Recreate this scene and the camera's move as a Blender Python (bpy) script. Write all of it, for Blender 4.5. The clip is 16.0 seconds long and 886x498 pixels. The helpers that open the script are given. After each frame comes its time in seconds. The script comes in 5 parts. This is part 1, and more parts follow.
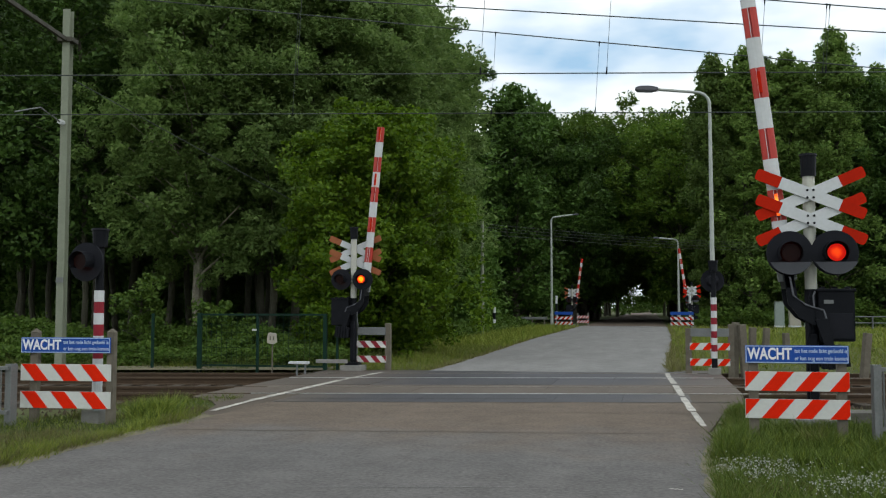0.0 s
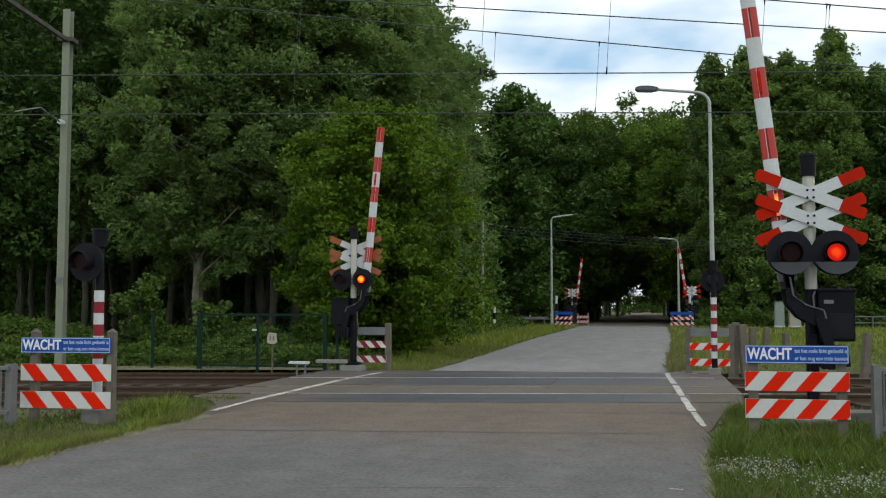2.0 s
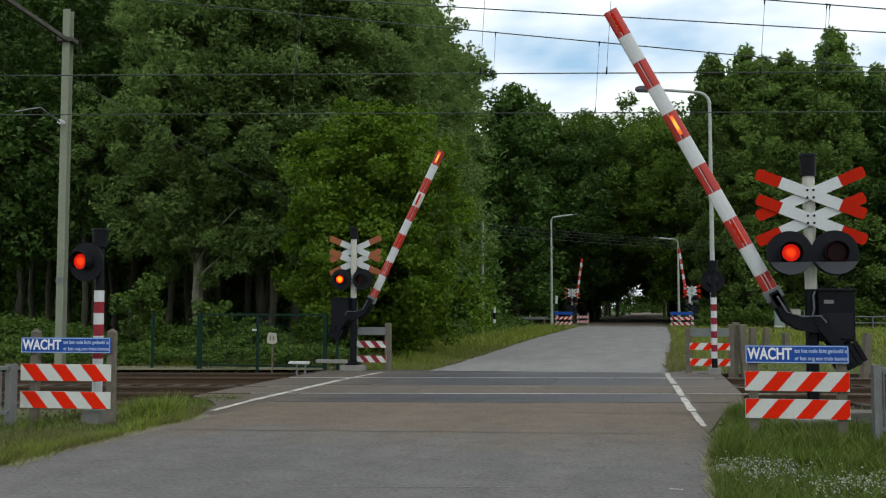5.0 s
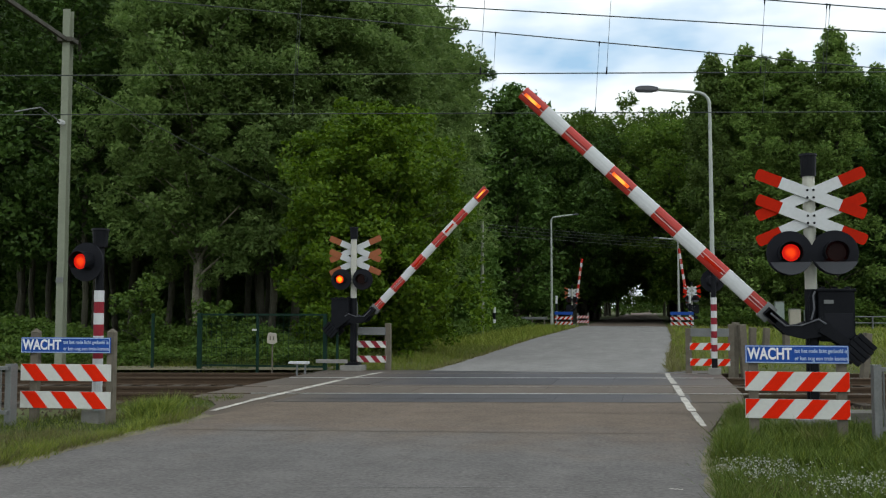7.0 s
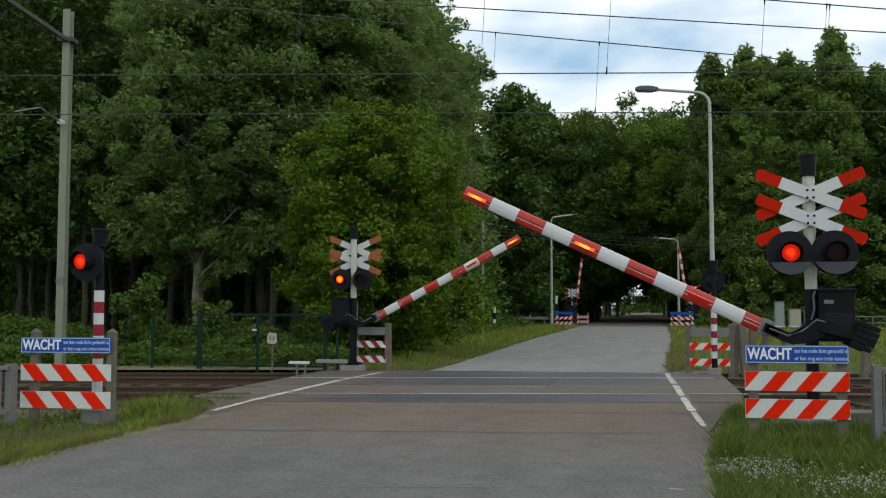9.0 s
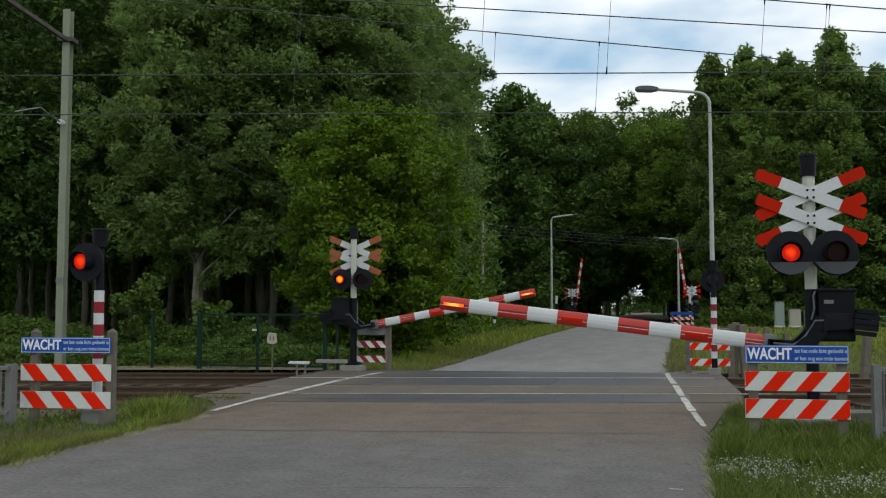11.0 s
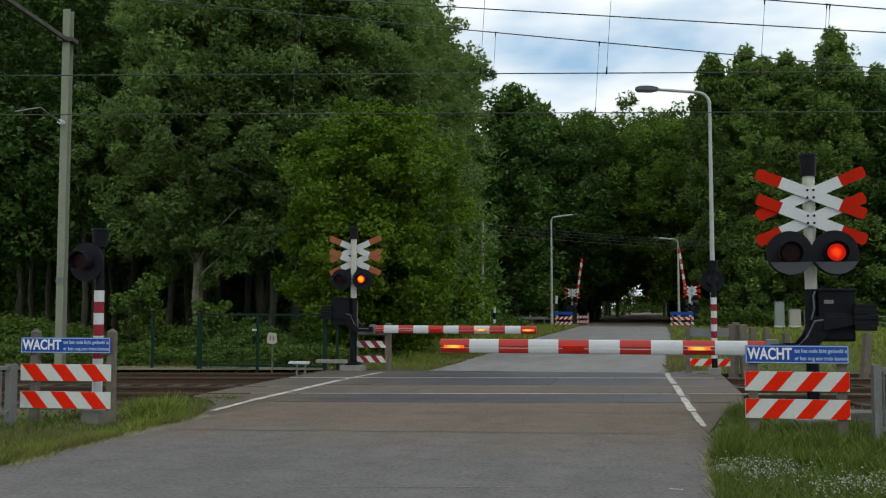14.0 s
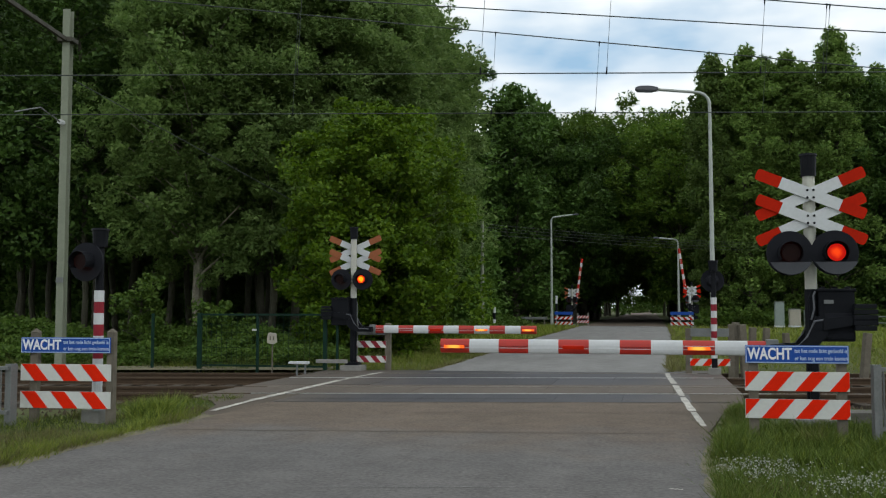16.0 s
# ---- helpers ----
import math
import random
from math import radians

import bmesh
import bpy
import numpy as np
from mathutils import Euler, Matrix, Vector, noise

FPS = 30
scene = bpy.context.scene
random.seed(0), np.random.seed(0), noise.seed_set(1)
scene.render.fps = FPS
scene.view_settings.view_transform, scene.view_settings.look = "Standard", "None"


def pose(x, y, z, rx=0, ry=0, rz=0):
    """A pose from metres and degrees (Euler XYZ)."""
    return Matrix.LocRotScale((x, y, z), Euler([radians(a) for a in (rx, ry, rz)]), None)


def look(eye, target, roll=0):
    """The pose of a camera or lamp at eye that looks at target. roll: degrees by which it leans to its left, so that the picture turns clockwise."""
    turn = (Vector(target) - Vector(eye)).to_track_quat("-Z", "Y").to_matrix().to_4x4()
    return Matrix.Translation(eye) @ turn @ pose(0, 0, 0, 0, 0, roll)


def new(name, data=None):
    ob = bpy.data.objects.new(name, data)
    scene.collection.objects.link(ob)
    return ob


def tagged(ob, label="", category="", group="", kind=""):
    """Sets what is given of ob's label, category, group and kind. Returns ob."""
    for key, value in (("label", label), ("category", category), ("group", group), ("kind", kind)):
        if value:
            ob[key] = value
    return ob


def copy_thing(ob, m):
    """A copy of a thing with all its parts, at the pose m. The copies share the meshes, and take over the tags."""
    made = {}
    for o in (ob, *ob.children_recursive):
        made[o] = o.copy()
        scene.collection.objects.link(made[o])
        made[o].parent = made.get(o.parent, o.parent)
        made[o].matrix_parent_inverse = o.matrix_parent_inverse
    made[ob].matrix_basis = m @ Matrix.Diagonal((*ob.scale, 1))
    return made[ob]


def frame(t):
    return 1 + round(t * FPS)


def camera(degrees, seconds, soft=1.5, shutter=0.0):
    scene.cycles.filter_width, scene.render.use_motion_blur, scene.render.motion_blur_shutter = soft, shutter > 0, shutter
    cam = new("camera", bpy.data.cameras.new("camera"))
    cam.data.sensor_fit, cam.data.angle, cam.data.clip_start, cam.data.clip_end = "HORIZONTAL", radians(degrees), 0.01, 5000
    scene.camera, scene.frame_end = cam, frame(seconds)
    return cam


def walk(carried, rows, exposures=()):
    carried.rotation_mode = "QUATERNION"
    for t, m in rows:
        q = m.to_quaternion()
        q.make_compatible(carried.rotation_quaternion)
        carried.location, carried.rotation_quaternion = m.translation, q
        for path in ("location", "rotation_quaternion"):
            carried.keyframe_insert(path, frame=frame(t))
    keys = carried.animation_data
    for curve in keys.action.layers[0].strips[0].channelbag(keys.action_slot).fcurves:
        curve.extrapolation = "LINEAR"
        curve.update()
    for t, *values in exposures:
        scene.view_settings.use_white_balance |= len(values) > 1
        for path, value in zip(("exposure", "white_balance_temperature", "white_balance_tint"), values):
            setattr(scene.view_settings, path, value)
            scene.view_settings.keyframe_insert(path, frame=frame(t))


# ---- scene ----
cam = camera(50.0, 16.0, soft=1.2)
EYE = pose(0, 0, 1.6, 93.54, 0, 12.3)
walk(cam, [(0, EYE), (16.0, EYE)], [(0, -1.07), (7.0, -1.06), (9.0, -1.14), (12.0, -1.23), (16.0, -1.21)])

# ---- world, sun, exposure ----
SUN_ELEV, SUN_AZ = 50, 132      # azimuth clockwise from the road's far end
world = bpy.data.worlds.new("sky")
scene.world = world
world.use_nodes = True
wt = world.node_tree
wt.nodes.clear()
w_out = wt.nodes.new("ShaderNodeOutputWorld")
w_bg = wt.nodes.new("ShaderNodeBackground")
w_sky = wt.nodes.new("ShaderNodeTexSky")
w_sky.sky_type = "NISHITA"
w_sky.sun_disc = False
w_sky.sun_elevation = radians(SUN_ELEV)
w_sky.sun_rotation = radians(SUN_AZ)
w_bg.inputs["Strength"].default_value = 0.10
w_co = wt.nodes.new("ShaderNodeTexCoord")
w_map = wt.nodes.new("ShaderNodeMapping")
w_map.inputs["Scale"].default_value = (1.0, 1.0, 2.6)
w_map.inputs["Location"].default_value = (0.35, 0.1, 0.2)
w_cloud = wt.nodes.new("ShaderNodeTexNoise")
w_cloud.inputs["Scale"].default_value, w_cloud.inputs["Detail"].default_value = 3.2, 7
w_cover = wt.nodes.new("ShaderNodeMapRange")
w_cover.inputs["From Min"].default_value, w_cover.inputs["From Max"].default_value = 0.29, 0.47
w_mix = wt.nodes.new("ShaderNodeMix")
w_mix.data_type = "RGBA"
w_mix.inputs[7].default_value = (23.5, 24.7, 25.2, 1)     # bright cloud
w_blue = wt.nodes.new("ShaderNodeMix")                 # thin haze over the blue
w_blue.data_type = "RGBA"
w_blue.inputs[0].default_value = 0.75
w_blue.inputs[7].default_value = (10.5, 16.5, 22.5, 1)
wt.links.new(w_co.outputs["Generated"], w_map.inputs["Vector"])
wt.links.new(w_map.outputs[0], w_cloud.inputs["Vector"])
wt.links.new(w_cloud.outputs[0], w_cover.inputs["Value"])
wt.links.new(w_cover.outputs[0], w_mix.inputs[0])
wt.links.new(w_sky.outputs[0], w_blue.inputs[6])
wt.links.new(w_blue.outputs[2], w_mix.inputs[6])
wt.links.new(w_mix.outputs[2], w_bg.inputs["Color"])
wt.links.new(w_bg.outputs[0], w_out.inputs[0])

sun_data = bpy.data.lights.new("sun", "SUN")
sun_data.energy = 1.4
sun_data.angle = radians(16)
sun_data.color = (1.0, 0.99, 0.95)
sun = new("sun", sun_data)
az, el = radians(SUN_AZ), radians(SUN_ELEV)
sun_way = Vector((math.sin(az) * math.cos(el), math.cos(az) * math.cos(el), math.sin(el)))
sun.matrix_world = look(sun_way * 50, (0, 0, 0))


# ---- materials ----
def mat(name, base, rough=0.6, metal=0.0, other=None, scale=6.0, fine=60.0, amount=0.6, bump=0.0, per_object=0.0, spec=0.25):
    """Two scales of noise between two colours, with fine relief."""
    m = bpy.data.materials.new(name)
    m.use_nodes = True
    nt = m.node_tree
    b = nt.nodes["Principled BSDF"]
    if other is None:
        other = tuple(c * 0.7 for c in base)
    co = nt.nodes.new("ShaderNodeTexCoord")
    n1 = nt.nodes.new("ShaderNodeTexNoise")
    n2 = nt.nodes.new("ShaderNodeTexNoise")
    n1.inputs["Scale"].default_value, n1.inputs["Detail"].default_value = scale, 5
    n2.inputs["Scale"].default_value, n2.inputs["Detail"].default_value = fine, 4
    nt.links.new(co.outputs["Object"], n1.inputs["Vector"])
    nt.links.new(co.outputs["Object"], n2.inputs["Vector"])
    add = nt.nodes.new("ShaderNodeMath")
    add.operation = "MULTIPLY_ADD"
    add.inputs[1].default_value = 0.45
    nt.links.new(n2.outputs[0], add.inputs[0])
    half = nt.nodes.new("ShaderNodeMath")
    half.operation = "MULTIPLY"
    half.inputs[1].default_value = 0.55
    nt.links.new(n1.outputs[0], half.inputs[0])
    nt.links.new(half.outputs[0], add.inputs[2])
    ramp = nt.nodes.new("ShaderNodeMapRange")
    ramp.inputs["From Min"].default_value = 0.5 - 0.12 / max(amount, 0.05)
    ramp.inputs["From Max"].default_value = 0.5 + 0.12 / max(amount, 0.05)
    nt.links.new(add.outputs[0], ramp.inputs["Value"])
    mix = nt.nodes.new("ShaderNodeMix")
    mix.data_type = "RGBA"
    mix.inputs[6].default_value = (*base, 1)
    mix.inputs[7].default_value = (*other, 1)
    nt.links.new(ramp.outputs[0], mix.inputs[0])
    last = mix.outputs[2]
    if per_object:
        info = nt.nodes.new("ShaderNodeObjectInfo")
        hsv = nt.nodes.new("ShaderNodeHueSaturation")
        rng = nt.nodes.new("ShaderNodeMapRange")
        rng.inputs["To Min"].default_value, rng.inputs["To Max"].default_value = 1 - per_object, 1 + per_object
        nt.links.new(info.outputs["Random"], rng.inputs["Value"])
        nt.links.new(rng.outputs[0], hsv.inputs["Value"])
        nt.links.new(last, hsv.inputs["Color"])
        last = hsv.outputs[0]
    nt.links.new(last, b.inputs["Base Color"])
    b.inputs["Roughness"].default_value, b.inputs["Metallic"].default_value = rough, metal
    b.inputs["Specular IOR Level"].default_value = spec
    if bump:
        bp = nt.nodes.new("ShaderNodeBump")
        bp.inputs["Strength"].default_value, bp.inputs["Distance"].default_value = min(1.0, bump), 0.01
        nt.links.new(n2.outputs[0], bp.inputs["Height"])
        nt.links.new(bp.outputs[0], b.inputs["Normal"])
    return m


def glow(name, rim, core, strength, reach):
    """A lit lens: the bulb's hot middle fades to the coloured glass towards the rim."""
    m = bpy.data.materials.new(name)
    m.use_nodes = True
    nt = m.node_tree
    b = nt.nodes["Principled BSDF"]
    b.inputs["Base Color"].default_value = (0.05, 0.005, 0.002, 1)
    b.inputs["Specular IOR Level"].default_value = 0.1
    co = nt.nodes.new("ShaderNodeTexCoord")
    far = nt.nodes.new("ShaderNodeVectorMath")
    far.operation = "LENGTH"
    nt.links.new(co.outputs["Object"], far.inputs[0])
    tex = nt.nodes.new("ShaderNodeTexNoise")
    tex.inputs["Scale"].default_value = 14
    nt.links.new(co.outputs["Object"], tex.inputs["Vector"])
    add = nt.nodes.new("ShaderNodeMath")
    add.operation = "MULTIPLY_ADD"
    add.inputs[1].default_value = reach * 0.9
    nt.links.new(tex.outputs[0], add.inputs[0])
    nt.links.new(far.outputs["Value"], add.inputs[2])
    rng = nt.nodes.new("ShaderNodeMapRange")
    rng.inputs["From Min"].default_value, rng.inputs["From Max"].default_value = reach * 0.75, reach * 1.45
    nt.links.new(add.outputs[0], rng.inputs["Value"])
    mix = nt.nodes.new("ShaderNodeMix")
    mix.data_type = "RGBA"
    mix.inputs[6].default_value, mix.inputs[7].default_value = (*core, 1), (*rim, 1)
    nt.links.new(rng.outputs[0], mix.inputs[0])
    nt.links.new(mix.outputs[2], b.inputs["Emission Color"])
    b.inputs["Emission Strength"].default_value = strength
    return m


def leaf_mat(name, base, other, gloss=0.6, through_amount=0.3, per_object=0.25):
    """Leaves: a colour for each leaf between two, and some light passing through."""
    m = bpy.data.materials.new(name)
    m.use_nodes = True
    nt = m.node_tree
    b = nt.nodes["Principled BSDF"]
    out = nt.nodes["Material Output"]
    geo = nt.nodes.new("ShaderNodeNewGeometry")
    mix = nt.nodes.new("ShaderNodeMix")
    mix.data_type = "RGBA"
    mix.inputs[6].default_value, mix.inputs[7].default_value = (*base, 1), (*other, 1)
    nt.links.new(geo.outputs["Random Per Island"], mix.inputs[0])
    info = nt.nodes.new("ShaderNodeObjectInfo")
    rng = nt.nodes.new("ShaderNodeMapRange")
    rng.inputs["To Min"].default_value, rng.inputs["To Max"].default_value = 1 - per_object, 1 + per_object
    nt.links.new(info.outputs["Random"], rng.inputs["Value"])
    hsv = nt.nodes.new("ShaderNodeHueSaturation")
    nt.links.new(mix.outputs[2], hsv.inputs["Color"])
    nt.links.new(rng.outputs[0], hsv.inputs["Value"])
    nt.links.new(hsv.outputs[0], b.inputs["Base Color"])
    b.inputs["Roughness"].default_value = gloss
    b.inputs["Specular IOR Level"].default_value = 0.25
    tr = nt.nodes.new("ShaderNodeBsdfTranslucent")
    nt.links.new(hsv.outputs[0], tr.inputs["Color"])
    mx = nt.nodes.new("ShaderNodeMixShader")
    mx.inputs[0].default_value = through_amount
    nt.links.new(b.outputs[0], mx.inputs[1])
    nt.links.new(tr.outputs[0], mx.inputs[2])
    nt.links.new(mx.outputs[0], out.inputs["Surface"])
    return m


def asphalt(name, base, other, stain, y0, y1):
    """Worn asphalt: large patches, long streaks of wear, fine grit and a rust-brown stain that grows from y0 to y1."""
    m = mat(name, base, 0.88, other=other, scale=0.4, fine=70, amount=0.45, bump=0.6)
    nt = m.node_tree
    b = nt.nodes["Principled BSDF"]
    last = b.inputs["Base Color"].links[0].from_socket
    co = nt.nodes.new("ShaderNodeTexCoord")
    sep = nt.nodes.new("ShaderNodeSeparateXYZ")
    nt.links.new(co.outputs["Object"], sep.inputs[0])
    wob = nt.nodes.new("ShaderNodeTexNoise")
    wob.inputs["Scale"].default_value, wob.inputs["Detail"].default_value = 0.9, 6
    nt.links.new(co.outputs["Object"], wob.inputs["Vector"])
    sh = nt.nodes.new("ShaderNodeMath")
    sh.operation = "MULTIPLY_ADD"
    sh.inputs[1].default_value = 5.0
    nt.links.new(wob.outputs[0], sh.inputs[0])
    nt.links.new(sep.outputs["Y"], sh.inputs[2])
    grow = nt.nodes.new("ShaderNodeMapRange")
    grow.interpolation_type = "SMOOTHSTEP"
    grow.inputs["From Min"].default_value, grow.inputs["From Max"].default_value = y0 + 2.5, y1 + 2.5
    grow.inputs["To Max"].default_value = 0.95
    nt.links.new(sh.outputs[0], grow.inputs["Value"])
    mix = nt.nodes.new("ShaderNodeMix")
    mix.data_type = "RGBA"
    mix.inputs[7].default_value = (*stain, 1)
    nt.links.new(grow.outputs[0], mix.inputs[0])
    nt.links.new(last, mix.inputs[6])
    # long wear streaks along the road and fine bright grit
    mp = nt.nodes.new("ShaderNodeMapping")
    mp.inputs["Scale"].default_value = (1.2, 0.25, 1)
    nt.links.new(co.outputs["Object"], mp.inputs["Vector"])
    st = nt.nodes.new("ShaderNodeTexNoise")
    st.inputs["Scale"].default_value, st.inputs["Detail"].default_value = 1.0, 5
    nt.links.new(mp.outputs[0], st.inputs["Vector"])
    grit = nt.nodes.new("ShaderNodeTexNoise")
    grit.inputs["Scale"].default_value, grit.inputs["Detail"].default_value = 22, 8
    nt.links.new(co.outputs["Object"], grit.inputs["Vector"])
    blot = nt.nodes.new("ShaderNodeTexNoise")
    blot.inputs["Scale"].default_value, blot.inputs["Detail"].default_value = 2.6, 9
    blot.inputs["Roughness"].default_value = 0.65
    nt.links.new(co.outputs["Object"], blot.inputs["Vector"])
    two = nt.nodes.new("ShaderNodeMath")
    two.operation = "MULTIPLY_ADD"
    two.inputs[1].default_value = 0.6
    nt.links.new(blot.outputs[0], two.inputs[0])
    nt.links.new(grit.outputs[0], two.inputs[2])
    add = nt.nodes.new("ShaderNodeMath")
    add.operation = "MULTIPLY_ADD"
    add.inputs[1].default_value = 0.4
    nt.links.new(st.outputs[0], add.inputs[0])
    nt.links.new(two.outputs[0], add.inputs[2])
    val = nt.nodes.new("ShaderNodeMapRange")
    val.inputs["From Min"].default_value, val.inputs["From Max"].default_value = 0.7, 1.3
    val.inputs["To Min"].default_value, val.inputs["To Max"].default_value = 0.58, 1.38
    nt.links.new(add.outputs[0], val.inputs["Value"])
    hsv = nt.nodes.new("ShaderNodeHueSaturation")
    nt.links.new(mix.outputs[2], hsv.inputs["Color"])
    nt.links.new(val.outputs[0], hsv.inputs["Value"])
    nt.links.new(hsv.outputs[0], b.inputs["Base Color"])
    return m


ASPHALT = asphalt("asphalt", (0.135, 0.128, 0.122), (0.09, 0.086, 0.083), (0.122, 0.095, 0.072), 9.8, 13.6)
ASPHALT_FAR = asphalt("asphalt pale", (0.206, 0.203, 0.196), (0.165, 0.163, 0.158), (0.17, 0.165, 0.16), 300, 400)
ASPHALT_BROWN = mat("asphalt rust dust", (0.105, 0.085, 0.064), 0.88, other=(0.07, 0.058, 0.046), scale=1.2, fine=45, amount=0.6, bump=0.5)
DECK_DARK = mat("rubber deck", (0.055, 0.056, 0.065), 0.6, other=(0.038, 0.038, 0.042), scale=1.2, fine=50, bump=0.3, per_object=0.12)


def dusty(m, dust, mid, clear, full):
    """Rust-brown dust that thickens away from the wheel paths, from clear to full metres off the line x = mid."""
    nt = m.node_tree
    b = nt.nodes["Principled BSDF"]
    last = b.inputs["Base Color"].links[0].from_socket
    geo = nt.nodes.new("ShaderNodeNewGeometry")
    sep = nt.nodes.new("ShaderNodeSeparateXYZ")
    nt.links.new(geo.outputs["Position"], sep.inputs[0])
    off = nt.nodes.new("ShaderNodeMath")
    off.operation = "SUBTRACT"
    off.inputs[1].default_value = mid
    nt.links.new(sep.outputs["X"], off.inputs[0])
    far = nt.nodes.new("ShaderNodeMath")
    far.operation = "ABSOLUTE"
    nt.links.new(off.outputs[0], far.inputs[0])
    tex = nt.nodes.new("ShaderNodeTexNoise")
    tex.inputs["Scale"].default_value, tex.inputs["Detail"].default_value = 1.1, 7
    nt.links.new(geo.outputs["Position"], tex.inputs["Vector"])
    add = nt.nodes.new("ShaderNodeMath")
    add.operation = "MULTIPLY_ADD"
    add.inputs[1].default_value = 2.6
    nt.links.new(tex.outputs[0], add.inputs[0])
    nt.links.new(far.outputs[0], add.inputs[2])
    rng = nt.nodes.new("ShaderNodeMapRange")
    rng.interpolation_type = "SMOOTHSTEP"
    rng.inputs["From Min"].default_value, rng.inputs["From Max"].default_value = clear + 1.3, full + 1.3
    rng.inputs["To Max"].default_value = 0.9
    nt.links.new(add.outputs[0], rng.inputs["Value"])
    mix = nt.nodes.new("ShaderNodeMix")
    mix.data_type = "RGBA"
    mix.inputs[7].default_value = (*dust, 1)
    nt.links.new(rng.outputs[0], mix.inputs[0])
    nt.links.new(last, mix.inputs[6])
    nt.links.new(mix.outputs[2], b.inputs["Base Color"])
    return m


DECK_DARK = dusty(DECK_DARK, (0.1, 0.085, 0.07), -2.6, 1.6, 4.6)
DECK_BROWN = mat("deck rust dust", (0.12, 0.1, 0.08), 0.75, other=(0.085, 0.07, 0.058), scale=1.2, fine=50, bump=0.3, per_object=0.1)
TAR = mat("tar joint", (0.022, 0.021, 0.022), 0.7, other=(0.04, 0.037, 0.034), scale=4, fine=30)
LINE_WHITE = mat("road paint", (0.6, 0.58, 0.52), 0.75, other=(0.2, 0.19, 0.17), scale=3, fine=24, amount=0.6)
ARM_RED = mat("red beam paint", (0.42, 0.02, 0.01), 0.42, other=(0.34, 0.018, 0.009), scale=3, fine=30, spec=0.5)
POST_RED = mat("faded red post paint", (0.27, 0.018, 0.028), 0.6, other=(0.16, 0.02, 0.03), scale=5, fine=30, spec=0.15)
SAND = mat("sandy road edge", (0.19, 0.165, 0.12), 0.95, other=(0.085, 0.085, 0.045), scale=2.2, fine=20, amount=0.8, bump=0.9)
GROUND = mat("grass soil", (0.042, 0.066, 0.013), 0.95, other=(0.082, 0.082, 0.03), scale=0.5, fine=9, amount=0.8, bump=0.6)
BALLAST = mat("ballast", (0.105, 0.08, 0.057), 0.95, other=(0.055, 0.042, 0.03), scale=3, fine=18, amount=0.9, bump=1.0)
RAIL_RUST = mat("rail rust", (0.078, 0.052, 0.031), 0.85, other=(0.046, 0.031, 0.02), scale=4, fine=40)
# rail heads: how much sky they mirror is put into the colour
RAIL_TOP = mat("rail head", (0.7, 0.7, 0.7), 0.28, 1.0, other=(0.55, 0.54, 0.52))
RAIL_LOW_SHEEN = mat("dull rail head", (0.3, 0.27, 0.24), 0.4, 1.0, other=(0.22, 0.19, 0.16))
GRAVEL = mat("gravel path", (0.17, 0.15, 0.105), 0.95, other=(0.09, 0.09, 0.045), scale=1.5, fine=16, amount=0.7, bump=0.9)
RAIL_NO_SHEEN = mat("brown rail head", (0.09, 0.064, 0.043), 0.6, other=(0.06, 0.044, 0.03))
SLEEPER = mat("sleeper", (0.075, 0.062, 0.046), 0.9, other=(0.045, 0.037, 0.029), per_object=0.2, bump=0.5)
RED = mat("red paint", (0.46, 0.017, 0.004), 0.65, other=(0.36, 0.014, 0.004), scale=3, fine=30, spec=0.05)
RED_BACK = mat("faded red back", (0.3, 0.1, 0.035), 0.6, other=(0.24, 0.075, 0.03), scale=4, fine=30)
WHITE = mat("white paint", (0.56, 0.58, 0.59), 0.5, other=(0.46, 0.48, 0.48), scale=2.5, fine=25, amount=0.45)
WHITE_BOARD = mat("white board", (0.58, 0.6, 0.57), 0.5, other=(0.48, 0.49, 0.46), scale=2.5, fine=25, amount=0.45)
RED_BOARD = mat("red board", (0.72, 0.02, 0.003), 0.6, other=(0.58, 0.017, 0.003), scale=3, fine=30, spec=0.06)
BLUE = mat("blue sign", (0.014, 0.07, 0.32), 0.5, other=(0.012, 0.058, 0.27), scale=3, fine=30, spec=0.15)
SIGN_WHITE = mat("sign lettering", (0.75, 0.76, 0.78), 0.5, other=(0.66, 0.68, 0.7))
SIGN_PALE = mat("sign small lettering", (0.45, 0.55, 0.72), 0.5, other=(0.38, 0.48, 0.66))
BLACK = mat("black steel", (0.006, 0.007, 0.009), 0.5, other=(0.012, 0.013, 0.016), scale=5, fine=50, bump=0.15, spec=0.07)
BLACK_PLATE = mat("black plate", (0.009, 0.01, 0.014), 0.7, other=(0.014, 0.015, 0.019), scale=4, fine=40, spec=0.12)
LIP = mat("grey lip", (0.05, 0.053, 0.06), 0.75, other=(0.04, 0.043, 0.049))
GREY_POLE = mat("pale pole", (0.5, 0.5, 0.44), 0.6, other=(0.38, 0.38, 0.33), scale=4, fine=30, amount=0.5)
GALV = mat("galvanised steel", (0.19, 0.2, 0.198), 0.55, 0.3, other=(0.13, 0.138, 0.135), scale=5, fine=40)
LAMP_POLE = mat("street lamp pole", (0.4, 0.43, 0.4), 0.55, 0.2, other=(0.32, 0.35, 0.32), scale=3, fine=30)
MAST = mat("mast steel", (0.225, 0.25, 0.185), 0.7, 0.0, other=(0.17, 0.19, 0.14), scale=2, fine=20)
ARM_STEEL = mat("weathered arm steel", (0.085, 0.082, 0.065), 0.75, other=(0.05, 0.048, 0.04), scale=3, fine=25)
